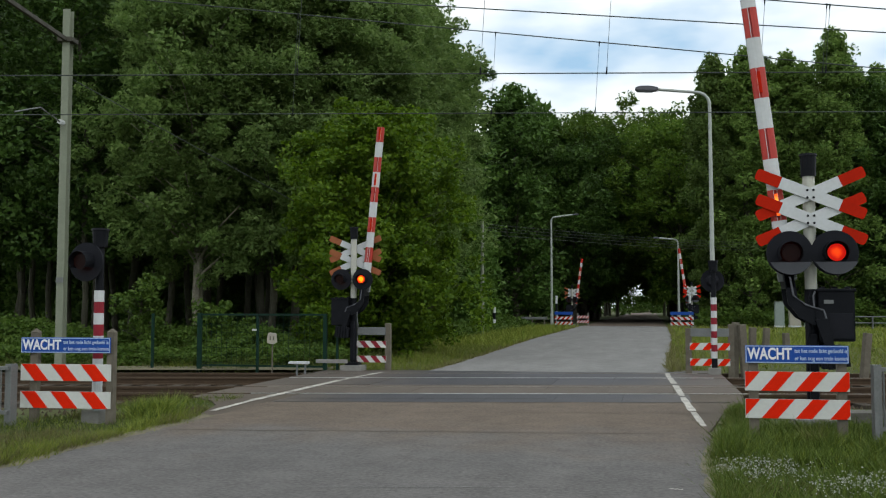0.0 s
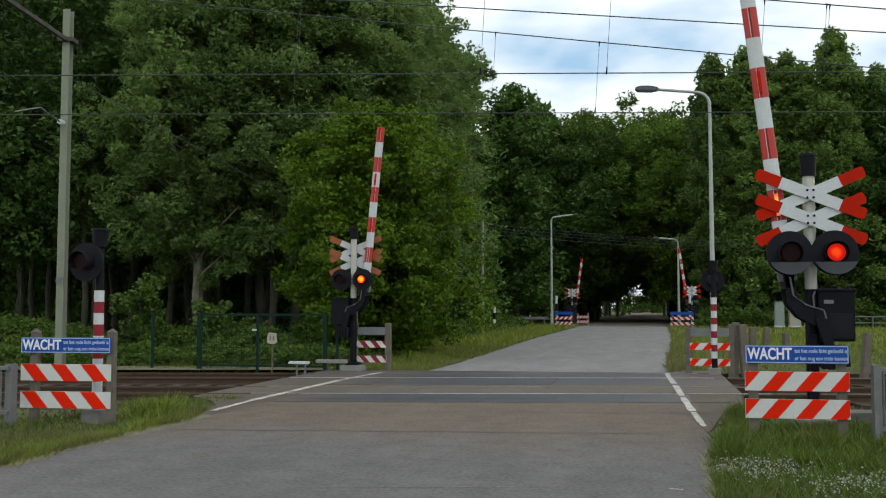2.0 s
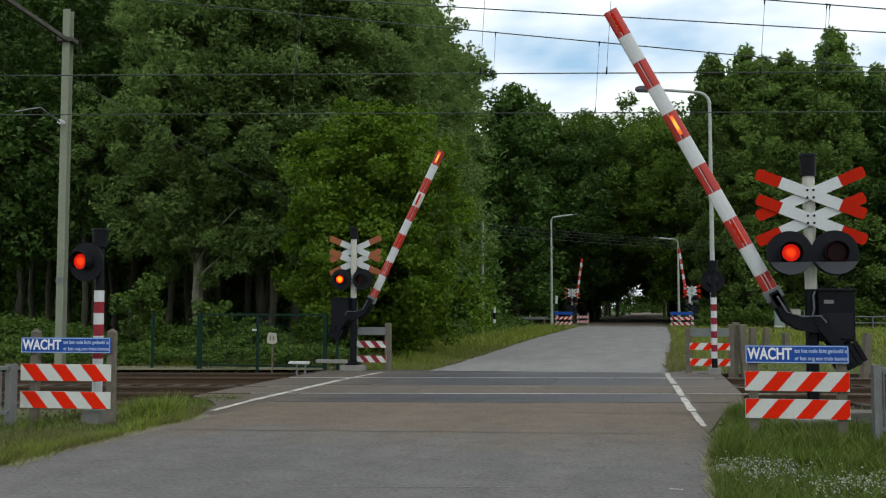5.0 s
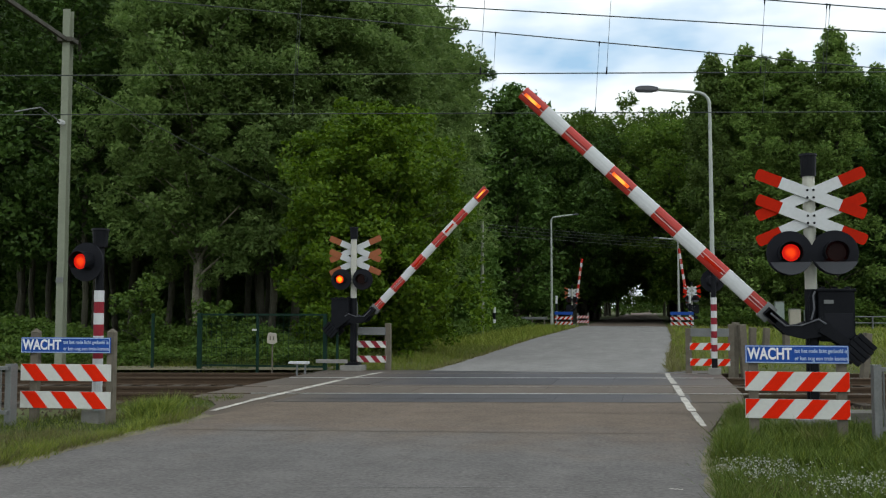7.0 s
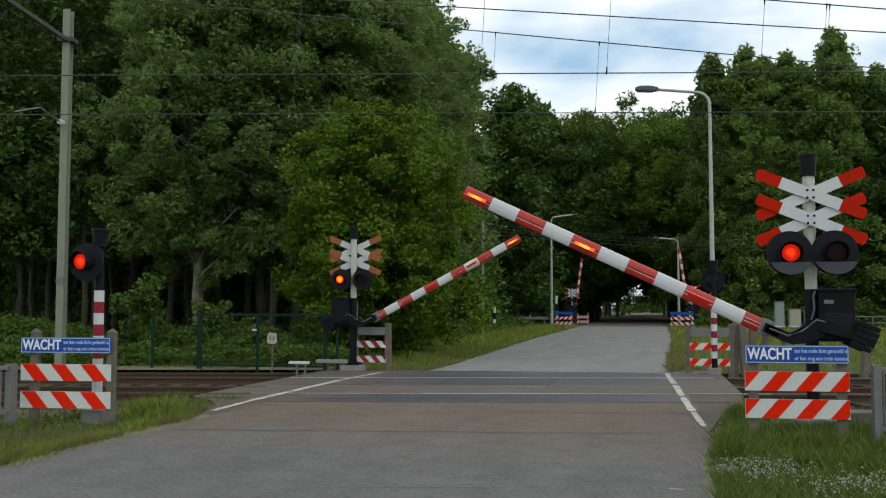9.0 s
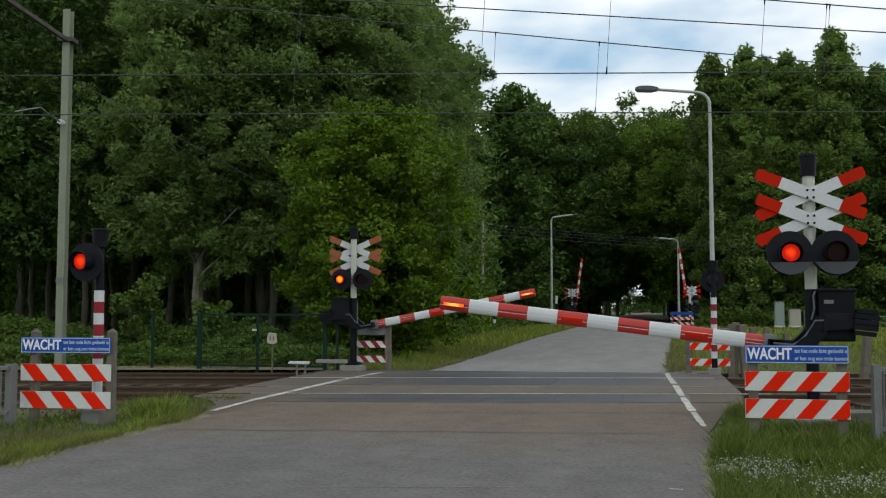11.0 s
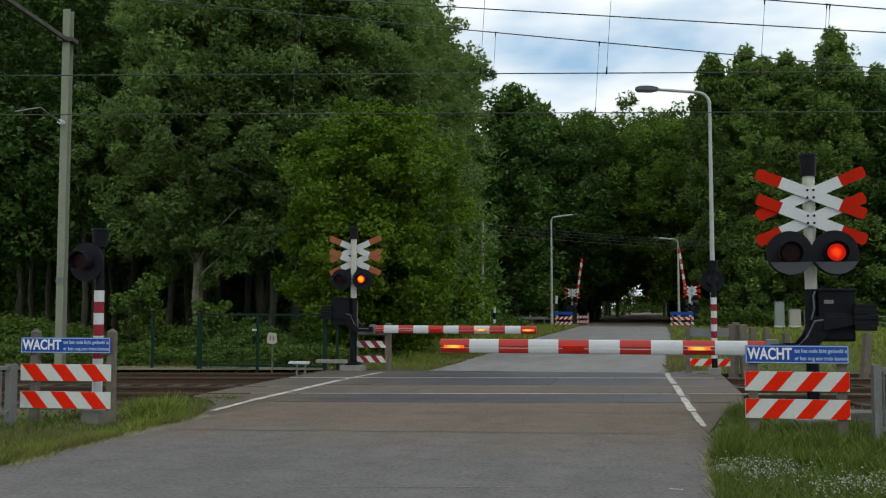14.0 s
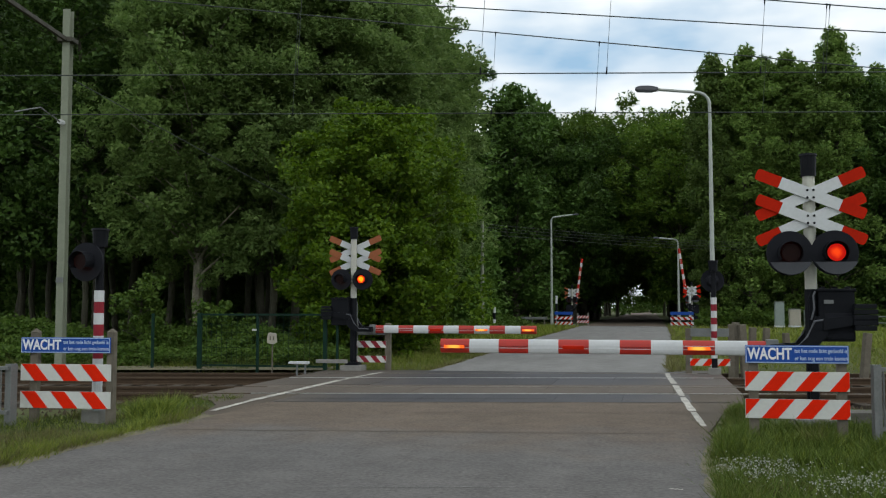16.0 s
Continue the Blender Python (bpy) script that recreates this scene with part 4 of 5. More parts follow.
sign = thing("marker_sign", pose(-9.5, 23.0, 0), "small cream marker sign on a thin wooden stake", "sign")
bm = B()
rod(bm, (0, 0, -0.1), (0, 0, 0.72), 0.018, 0.018, 8)
part("stake", bm, WOOD, sign)
bm = B()
prism(bm, [(-0.14, 0.7), (-0.12, 0.93), (-0.05, 0.97), (0.12, 0.94), (0.14, 0.72), (0.04, 0.66)], -0.03, -0.015)
plate = part("sign_plate", bm, CREAM_BOX, sign, "pale cut-cornered plate")
for x in (-0.045, 0.045):
    part("plain_bar", box(B(), (x, -0.033, 0.82), (0.03, 0.004, 0.1)), WOOD, plate)

bench = thing("low_marker_beam", pose(-8.35, 21.9, 0), "low white board on short legs beside the deck", "marker board")
bm = B()
box(bm, (0, 0, 0.27), (0.5, 0.14, 0.06), 0.01)
part("board", bm, WHITE, bench)
for x in (-0.05, 0.16):
    bm = B()
    box(bm, (x, 0, 0.07), (0.035, 0.05, 0.36))
    part("leg", bm, GALV, bench)
bm = B()
box(bm, (0.75, 0.25, 0.3), (0.8, 0.05, 0.09), 0.008)
part("side_beam", bm, CONCRETE, bench)


# ---- street lamps, mast and wires ----
def street_lamp(m, label, h, reach, r=0.068):
    s = thing("street_lamp", m, label, "street lamp", "street lamps along the road")
    bm = B()
    rod(bm, (0, 0, -0.1), (0, 0, 1.0), r * 1.25, r * 1.25, 14)
    rod(bm, (0, 0, 1.0), (0, 0, h - 0.3), r, r * 0.62, 14)
    part("pole", bm, LAMP_POLE, s)
    bm = B()
    pts = []
    for i in range(7):
        a = radians(90 * i / 6)
        pts.append((reach / abs(reach) * (0.35 - 0.35 * math.cos(a)), 0, h - 0.35 + 0.35 * math.sin(a)))
    pts.append((reach * 0.72, 0, h + 0.13 * abs(reach) / 2))
    pipe(bm, pts, r * 0.6, 10)
    part("arm", bm, LAMP_POLE, s)
    bm = B()
    sx = reach / abs(reach)
    mm = pose(reach * 0.72, 0, h + 0.13 * abs(reach) / 2, 0, -sx * 4, 0)
    prof = [(0, 0.05), (0.25, 0.09), (0.5, 0.08), (0.62, 0.02), (0.6, -0.05), (0.1, -0.05), (0, -0.03)]
    prism(bm, [(sx * x, z) for x, z in prof], -0.1, 0.1)
    bmesh.ops.bevel(bm, geom=bm.edges[:], offset=0.02, segments=2, affect="EDGES")
    bm.transform(mm)
    head = part("lamp_head", bm, LAMP_HEAD, s, "dark grey lamp head")
    bm = B()
    box(bm, (sx * 0.36, 0, -0.06), (0.42, 0.14, 0.03), 0.01, mm)
    part("lamp_glass", bm, LAMP_HEAD, head)
    return s


street_lamp(pose(1.58, 25.5, 0), "tall grey street lamp behind the striped post", 7.25, -1.8)
street_lamp(pose(-9.1, 90.0, 0), "grey street lamp at the far crossing", 10.2, 2.8, 0.12)
street_lamp(pose(2.55, 90.0, 0), "grey street lamp at the far crossing", 7.9, -2.3, 0.12)

mast = thing("catenary_mast", pose(-15.6, 23.0, 0, 0, 0, 11.3), "grey-green steel mast carrying the overhead wires", "catenary mast")
bm = B()
flange = [(0.1, -0.13), (0.1, -0.108), (0.012, -0.102), (0.012, 0.102), (0.1, 0.108), (0.1, 0.13)]
extrude_x(bm, flange + [(-y, z) for y, z in flange[::-1]], -0.2, 9.8)
bm.transform(Matrix(((0, 1, 0, 0), (0, 0, 1, 0), (1, 0, 0, 0), (0, 0, 0, 1))))
part("column", bm, MAST, mast)
bm = B()
box(bm, (0, -4.6, 8.95), (0.09, 9.2, 0.11), 0.01)
box(bm, (0, 0, 8.95), (0.42, 0.42, 0.12), 0.01)
part("cross_arm", bm, ARM_STEEL, mast, "dark brown-grey steel arm")
bm = B()
pipe(bm, [(0, -0.15, 6.6), (0, -1.6, 6.75), (0, -3.0, 6.35)], 0.02)
arm_low = part("steady_arm", bm, GALV, mast)
bm = B()
for i in range(4):
    rod(bm, (0, -0.2 - i * 0.06, 6.62), (0, -0.23 - i * 0.06, 6.62), 0.07, 0.07, 12)
part("insulator", bm, WHITE, arm_low)
bm = B()
rod(bm, (0.1, 0.1, 7.9), (5.5, 4.5, 5.0), 0.012, 0.012, 6)
part("guy_wire", bm, WIRE, mast)
bm = B()
box(bm, (0, -0.165, 2.35), (0.2, 0.01, 0.14))
part("small_plate", bm, GALV, mast, "small grey plate")


def wire(name, pts, r, label):
    bm = B()
    pipe(bm, pts, r, 5)
    ob = part(name, bm, WIRE, None, "", TRACK_M.copy())
    return tagged(ob, label, "overhead wire", "overhead wires")


def near_mess(u):
    return 7.7 - 0.085 * (u - 4)


def far_mess(u):
    return 8.25 - 0.1 * (u + 1.17) + (0.002 * (u + 10) ** 2 if u < -10 else 0)


us = list(range(-34, 27, 3))
wire("contact_wire", [(u, -2.02, 6.24) for u in us], 0.012, "taut dark contact wire above the near track")
wire("contact_wire", [(u, 2.02, 6.28) for u in us], 0.012, "taut dark contact wire above the far track")
wire("messenger_wire", [(u, -2.02, near_mess(u)) for u in us], 0.013, "sloping messenger wire above the near track")
wire("messenger_wire", [(u, 2.02, far_mess(u)) for u in us], 0.014, "sloping messenger wire above the far track")
wire("feeder_wire", [(u, -2.3, 7.21 - 0.066 * (u - 2.2)) for u in us], 0.012, "sloping feeder wire above the tracks")
for v, mess, low, places in ((-2.02, near_mess, 6.24, (-5.2, -1.55, 0.95, 3.98, 5.2, 5.26)), (2.02, far_mess, 6.28, (-6, -1.2, 1.3, 5.3, 8.6))):
    for u in places:
        dropper = wire("dropper_wire", [(u - 0.12, v, low), (u, v, mess(u))], 0.005, "thin dropper between the overhead wires")
        part("lower_clamp", rod(B(), (u - 0.12, v, low - 0.02), (u - 0.11, v, low + 0.13), 0.017, 0.012, 8), BLACK, dropper, "small dark clamp")
        part("upper_clamp", rod(B(), (u - 0.01, v, mess(u) - 0.09), (u, v, mess(u) + 0.02), 0.012, 0.017, 8), BLACK, dropper, "small dark clamp")

pole = thing("utility_pole", pose(-9.45, 54, 0), "grey wooden utility pole before the woods", "utility pole")
bm = B()
rod(bm, (0, 0, -0.2), (0, 0, 6.6), 0.12, 0.09, 10)
part("pole", bm, MAST, pole)
for i, z in enumerate((6.45, 6.27, 6.09, 5.86)):
    bm = B()
    pts = [(-9.45 + k * 2.3, 54 + k * 3.5, z + 0.11 * k - 0.45 * math.sin(math.pi * k / 12)) for k in range(13)]
    pipe(bm, pts, 0.01, 4)
    tagged(part("line_wire", bm, WIRE), "thin wire strung before the far woods", "overhead wire", "wires of the utility line")

# ---- small things of the far crossing ----
for x, y, w in ((-7.05, 79.4, 1.5), (-6.1, 88.5, 1.1), (2.45, 78.6, 1.8)):
    f = thing("warning_fence", pose(x, y, 0), "small distant striped warning fence", "warning fence", "striped fences with warning signs")
    for s in (-1, 1):
        bm = B()
        box(bm, (s * w * 0.42, 0.05, 0.5), (0.11, 0.1, 1.2))
        part("fence_post", bm, CONCRETE, f)
    if x != -6.1:
        bm = B()
        box(bm, (0, -0.03, 1.15), (w, 0.02, 0.25), 0.005)
        part("warning_sign", bm, BLUE, f, "blue sign")
    for z in (0.75, 0.32):
        striped_board(f, w, 0.24, z, 1 if x > 0 else -1, 4, y=-0.03, mats=(WHITE, RED))


def marker_post(x, y, h):
    s = thing("marker_post", pose(x, y, 0), "thin black and white marker post", "marker post", "marker posts")
    for i in range(4):
        bm = B()
        rod(bm, (0, 0, h * i / 4 - (0.1 if i == 0 else 0)), (0, 0, h * (i + 1) / 4), 0.09, 0.09, 8)
        part("band", bm, WHITE if i % 2 else BLACK, s)
    return s


marker_post(-9.9, 61.0, 1.7)
marker_post(-7.65, 79.5, 2.6)
marker_post(3.1, 79.0, 2.6)


def cabinet(x, y, w, h, material, label):
    c = thing("cabinet", pose(x, y, 0), label, "cabinet", "relay cabinets at the far crossing")
    bm = B()
    box(bm, (0, 0, 0.28 + h / 2), (w, 0.6, h), 0.03)
    body = part("body", bm, material, c)
    bm = B()
    box(bm, (0, -0.305, 0.28 + h / 2), (w * 0.8, 0.012, h * 0.85), 0.006)
    part("door", bm, material, body)
    bm = B()
    box(bm, (0, 0, 0.3 + h), (w * 1.08, 0.66, 0.05), 0.01)
    part("lid", bm, GALV, body)
    bm = B()
    box(bm, (0, 0, 0.22), (w * 1.1, 0.62, 0.12))
    part("base", bm, WHITE, c, "white base")
    bm = B()
    for s in (-1, 1):
        box(bm, (s * w * 0.35, 0, 0.05), (0.1, 0.1, 0.3))
    part("legs", bm, BLACK, c)
    return c


cabinet(9.35, 74.5, 0.65, 1.75, GREY_BOX, "tall grey relay cabinet on a white base")
cabinet(10.5, 75.0, 0.8, 1.2, CREAM_BOX, "cream relay cabinet on a white base")
cabinet(11.5, 75.5, 0.5, 1.1, GREY_BOX, "small grey-green relay cabinet on a white base")
tube = thing("track_gate", pose(13.5, 74, 0), "low grey tubular gate in the far field", "gate")
bm = B()
for x in (0, 2.2, 4.4):
    rod(bm, (x, 0, -0.1), (x, 0, 1.0), 0.05, 0.05, 8)
part("posts", bm, GALV, tube)
bm = B()
for z in (0.95, 0.5):
    rod(bm, (0, 0, z), (4.4, 0, z), 0.035, 0.035, 8)
part("bars", bm, GALV, tube)
gr = thing("guard_rail", pose(-10.7, 78, 0), "low grey guard rail on the verge", "guard rail")
bm = B()
box(bm, (1.2, 0, 0.75), (2.4, 0.06, 0.2), 0.02)
part("rail_beam", bm, GALV, gr)
for x in (0.2, 1.2, 2.2):
    bm = B()
    box(bm, (x, 0.06, 0.3), (0.1, 0.08, 0.9))
    part("rail_post", bm, WOOD, gr)


# ---- trees ----
def quads_mesh(name, v, material):
    """A mesh of loose leaves from an array of (n, corners, 3)."""
    n, k = v.shape[:2]
    me = bpy.data.meshes.new(name)
    me.vertices.add(n * k)
    me.vertices.foreach_set("co", np.ascontiguousarray(v.reshape(-1), dtype=np.float32))
    me.loops.add(n * k)
    me.loops.foreach_set("vertex_index", np.arange(n * k, dtype=np.int32))
    me.polygons.add(n)
    me.polygons.foreach_set("loop_start", np.arange(n, dtype=np.int32) * k)
    me.materials.append(material)
    me.update(calc_edges=True)
    return me


def leaves(rnd, c, size, droop=0.0, corners=4):
    """One diamond leaf at each centre, turned at random."""
    n = len(c)
    d = rnd.normal(size=(n, 3))
    d[:, 2] = d[:, 2] * 0.6 - droop
    d /= np.linalg.norm(d, axis=1)[:, None]
    e = np.cross(d, rnd.normal(size=(n, 3)))
    e /= np.linalg.norm(e, axis=1)[:, None]
    s = (size * rnd.uniform(0.6, 1.3, n))[:, None]
    nrm = np.cross(d, e)
    bend = nrm * s * 0.15
    if corners == 3:
        return np.stack([c - d * s * 0.45 + e * s * 0.38, c - d * s * 0.45 - e * s * 0.38, c + d * s * 0.75], 1)
    return np.stack([c - d * s * 0.5, c + e * s * 0.36 + bend, c + d * s * 0.6, c - e * s * 0.36 + bend], 1)


def clumped(rnd, centres, radii, per, flat=0.75):
    n = len(centres)
    o = rnd.normal(size=(n, per, 3))
    o /= np.linalg.norm(o, axis=2)[:, :, None]
    o *= rnd.uniform(0.25, 1.0, (n, per, 1)) ** 0.6
    o[:, :, 2] *= flat
    return (centres[:, None] + o * radii[:, None, None]).reshape(-1, 3)


def tree_meshes(seed, h, base, radius, profile, limbs, clumps, per, size, leaf, trunk_r, clump_r, corners=3):
    """Trunk with limbs, and a crown of leaf clumps set round the limbs."""
    rnd = np.random.default_rng(seed)
    bm = B()
    pts = [Vector((0, 0, -0.3))]
    x = y = 0.0
    k = 8
    for i in range(1, k + 1):
        x += rnd.normal() * 0.006 * h
        y += rnd.normal() * 0.006 * h
        pts.append(Vector((x, y, h * 0.97 * i / k)))
    for i in range(k):
        ra = trunk_r * (1 - i / k) ** 0.8 + 0.03
        rb = trunk_r * (1 - (i + 1) / k) ** 0.8 + 0.02
        rod(bm, pts[i], pts[i + 1], ra, rb, 9)

    def axis(z):
        f = min(k - 1e-3, max(0, z / (h * 0.97) * k))
        i = int(f)
        return pts[i].lerp(pts[i + 1], f - i)

    cs, rs = [], []
    for i in range(limbs):
        f = (i + rnd.uniform(0.1, 0.9)) / limbs
        z0 = base + (h - base) * f * 0.92
        a = i * 2.4 + rnd.uniform(-0.4, 0.4)
        r = radius * profile(f) * rnd.uniform(0.62, 1.22)
        rise = rnd.uniform(0.15, 0.6) * r
        p0 = axis(z0 - 0.25 * r if z0 - 0.25 * r > 0.5 else z0)
        tip = Vector((p0.x + math.cos(a) * r, p0.y + math.sin(a) * r, z0 + rise))
        mid = p0.lerp(tip, 0.5) + Vector((0, 0, 0.08 * r))
        lr = max(0.02, trunk_r * 0.32 * (1 - 0.7 * f))
        rod(bm, p0, mid, lr, lr * 0.65, 5)
        rod(bm, mid, tip, lr * 0.65, lr * 0.25, 5)
        per_limb = max(2, clumps // limbs)
        for j in range(per_limb):
            t = rnd.uniform(0.35, 1.05)
            q = p0.lerp(tip, t)
            sp = 0.22 * r + 0.25
            off = np.clip(rnd.normal(size=3), -1.5, 1.5) * sp
            cs.append((q.x + off[0], q.y + off[1], q.z + off[2] * 0.85))
            rs.append(clump_r * rnd.uniform(0.55, 1.25))
    for j in range(max(3, clumps // 12)):
        q = axis(h * (rnd.uniform(0.78, 0.94) if profile is canopy else rnd.uniform(0.8, 1.0)))
        cs.append((q.x + rnd.normal() * 0.3, q.y + rnd.normal() * 0.3, q.z + rnd.uniform(-0.2, 0.5)))
        rs.append(clump_r * rnd.uniform(0.4, 0.8))
    c = clumped(rnd, np.array(cs), np.array(rs), per)
    return bm, quads_mesh("crown", leaves(rnd, c, size, 0.3, corners), leaf)


def tree(name, m, label, group, built, bark=BARK):
    bm, crown = built
    t = thing(name, m, label, "tree", group)
    part("trunk", bm, bark, t, "grey-brown bark trunk with limbs")
    c = new("crown", crown)
    c.parent = t
    tagged(c, "dense green foliage")
    return t


def oval(f):
    return 0.35 + 0.75 * math.sin(math.pi * min(1, 0.12 + 0.86 * f)) ** 0.8 * (1 - 0.35 * f)


def column(f):
    return 0.65 + 0.4 * math.sin(math.pi * (0.15 + 0.75 * f)) - 0.55 * f ** 3


def canopy(f):
    return 0.4 + 0.65 * math.sin(math.pi * (0.08 + 0.74 * f))


def dome(f):
    return max(0.2, math.sqrt(max(0.0, 1 - (f * 0.95) ** 2)) * (0.75 + 0.25 * min(1, f * 5)))


rt = random.Random(5)

# poplars beside the near track
poplars = [tree_meshes(11 + k, 15.6 + 0.8 * k, 3.5 + 0.4 * k, 2.9, column, 74, 560, 130, 0.165, LEAF_POPLAR, 0.13, 0.68) for k in range(3)]
poplars += [tree_meshes(21 + k, 16 + k, 4.4, 2.8, column, 40, 230, 70, 0.24, LEAF_POPLAR, 0.13, 0.95) for k in range(2)]
# darker leaf colour here stands in for shade in the wood
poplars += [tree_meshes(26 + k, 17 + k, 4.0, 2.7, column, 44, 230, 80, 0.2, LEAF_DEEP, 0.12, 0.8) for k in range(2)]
spots = []
for row, (y, step) in enumerate(((34.5, 4.3), (39.5, 4.1), (45, 4.2), (51, 4.3), (57, 4.6), (63, 5.0))):
    x = -12.6 - max(0, y - 36) * 0.1 - 2.2 * (row == 0)
    left = -0.80 * y - 2
    while x > left:
        spots.append((x + rt.uniform(-0.8, 0.8), y + rt.uniform(-1.1, 1.1), row))
        x -= step
spots += [(-12.5, 37.3, 0), (-13.0, 42.4, 1), (-14.2, 47.5, 1), (-14.4, 37.0, 0), (-11.3, 46.0, 9)]
spots = [p for p in spots if not (p[2] == 0 and abs(p[0] + 17.9) < 2.4)]
tree("poplar_tree", pose(-17.35, 34.6, -0.05), "tall poplar with a thick pale trunk at the wood's edge", "poplars of the wood",
     tree_meshes(41, 16.6, 3.5, 3.4, column, 80, 680, 125, 0.165, LEAF_POPLAR, 0.205, 0.66), BARK_PALE)
protos = {}
for i, (x, y, row) in enumerate(spots):
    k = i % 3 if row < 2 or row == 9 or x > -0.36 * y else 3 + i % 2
    # leftmost trees take the crowns with shade in their leaf colour
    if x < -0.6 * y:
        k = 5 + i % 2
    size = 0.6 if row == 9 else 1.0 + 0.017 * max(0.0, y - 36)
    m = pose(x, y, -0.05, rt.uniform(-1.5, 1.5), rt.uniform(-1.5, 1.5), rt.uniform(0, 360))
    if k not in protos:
        protos[k] = tree("poplar_tree" if k < 5 else "alder_tree", m @ Matrix.Scale(size, 4), "tall poplar with a slim grey trunk in the roadside wood" if k < 5 else "slim-trunked tree in the wood, leaf colour darkened as shade", "poplars of the wood" if k < 5 else "alders of the wood", poplars[k])
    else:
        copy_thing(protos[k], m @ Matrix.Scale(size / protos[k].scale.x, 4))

# the bright broadleaf tree at the edge of the wood
tree("maple_tree", pose(-9.15, 30.6, -0.05), "bright green bushy broadleaf tree reaching the ground", "",
     tree_meshes(31, 8.3, 0.5, 2.85, dome, 90, 700, 125, 0.15, LEAF_MAPLE, 0.13, 0.52, 4))
tree("maple_tree", pose(-8.9, 33.4, -0.05), "bright green bushy broadleaf tree beside the wood", "",
     tree_meshes(32, 5.0, 0.3, 1.6, dome, 36, 190, 120, 0.13, LEAF_MAPLE, 0.09, 0.45, 4))

# tall trees behind the far crossing
talls = [tree_meshes(51 + k, 23 + 1.5 * k, 1.5, 4.4, oval if k != 1 else column, 50, 260, 80, 0.36, LEAF_DEEP, 0.32, 1.3) for k in range(3)]
talls[1] = tree_meshes(54, 25, 1.5, 2.9, column, 60, 330, 100, 0.27, LEAF_FAR_POPLAR, 0.28, 0.95)
talls += [tree_meshes(61 + k, 22 + 3 * k, 1.5, 5.0, oval, 36, 150, 30, 0.75, LEAF_DARK, 0.32, 1.9) for k in range(2)]
talls += [tree_meshes(71 + k, 23 + 2 * k, 4.0, 6.6, canopy, 64, 320, 80, 0.36, LEAF_CANOPY if k else LEAF_DEEP, 0.36, 1.35) for k in range(2)]
talls += [tree_meshes(84 + k, 24.0, 4.0, 7.2, canopy, 80, 420, 80, 0.36, LEAF_CANOPY, 0.36, 1.35) for k in range(2)]
far_spots = []
for row, y in enumerate((98, 107, 118, 132)):
    for x0, step in ((-12.5, -5.6), (7.0, 5.4)):
        x = x0
        lim = 0.26 * y + 4 if step > 0 else -0.42 * y
        while (x < lim if step > 0 else x > lim):
            far_spots.append((x + rt.uniform(-1.2, 1.2), y + rt.uniform(-2.5, 2.5), (0 if x < 0 else 1) if row == 0 else 3))
            x += step
for x, y in ((6.9, 92), (9.2, 90), (11.0, 94.5), (13.0, 91), (14.6, 95), (15.9, 90), (17.8, 94.5), (19.7, 91), (21.6, 95), (23.2, 90), (25.2, 94), (27, 90)):
    far_spots.append((x, y, 1 if x < 17 else 2))
for i in range(12):
    y = 104 + 9 * i
    far_spots += [(-8.6 + rt.uniform(-0.5, 0.5), y + rt.uniform(-2, 2), 5), (3.2 + rt.uniform(-0.5, 0.5), y + 4 + rt.uniform(-2, 2), 6)]
far_spots += [(-7.4, 112.0, 7), (-7.6, 124.0, 8), (2.9, 113.0, 8), (2.7, 122.0, 7), (5.6, 117.0, 7), (-10.4, 116.0, 8), (-7.3, 135.0, 7), (2.8, 134.0, 8)]
far_spots += [(-9.6, 109.0, 5), (-8.8, 118.0, 6), (-9.4, 129.0, 5), (-8.2, 141.0, 6), (4.6, 121.0, 5), (-5.9, 176.0, 6)]
tp = {}
for i, (x, y, k) in enumerate(far_spots):
    if k == 0:
        k = (0, 2)[i % 2]
    if k == 3:
        k = 3 + i % 2
    m = pose(x, y, -0.05, rt.uniform(-2, 2), rt.uniform(-2, 2), rt.uniform(0, 360))
    size = 1.0
    if k == 1:
        size = rt.uniform(1.0, 1.08) * (0.95 if x < 9 else 1.0)
    if k == 2 and x > 0:
        size = 0.87
    elif k in (0, 2) and x > -22:
        size = 1.1
    if k in (5, 6):
        size = 0.9
    if k not in tp:
        tp[k] = tree("woodland_tree", m @ Matrix.Scale(size, 4), "tall dark green tree behind the far crossing", "trees behind the far crossing", talls[k])
    else:
        copy_thing(tp[k], m @ Matrix.Scale(size / tp[k].scale.x, 4))

# far woods that close the view, and undergrowth
rnd = np.random.default_rng(8)


def foliage_band(name, label, n, sampler, clump_r, per, size, leaf):
    cs = np.array([sampler(rnd) for _ in range(n)])
    c = clumped(rnd, cs, rnd.uniform(0.6, 1.3, n) * clump_r, per)
    ob = new(name, quads_mesh(name, leaves(rnd, c, size, 0.1, 3), leaf))
    return tagged(ob, label, "undergrowth" if clump_r < 1.5 else "woods", kind="stuff")


def under(r):
    x = r.uniform(-32, -9.5)
    y = r.uniform(26.5, 31.5) + max(0, (-x - 12)) * 0.12
    hh = (0.35 + 1.1 * max(0, noise.noise((x * 0.35, y * 0.35, 2)) + 0.25)) * min(1, (y - 25.5) / 2)
    return (x, y, r.uniform(0, hh))


foliage_band("undergrowth", "green nettles and shrubs along the wood's edge", 4600, under, 0.3, 34, 0.11, LEAF_LOW)


def nettles(r):
    x = r.uniform(-22, -8.4)
    y = track_y(x, r.uniform(5.6, 7.6))
    return (x, y, r.uniform(0, 0.25 + 0.45 * max(0, noise.noise((x * 0.8, y * 0.8, 4)) + 0.2)))


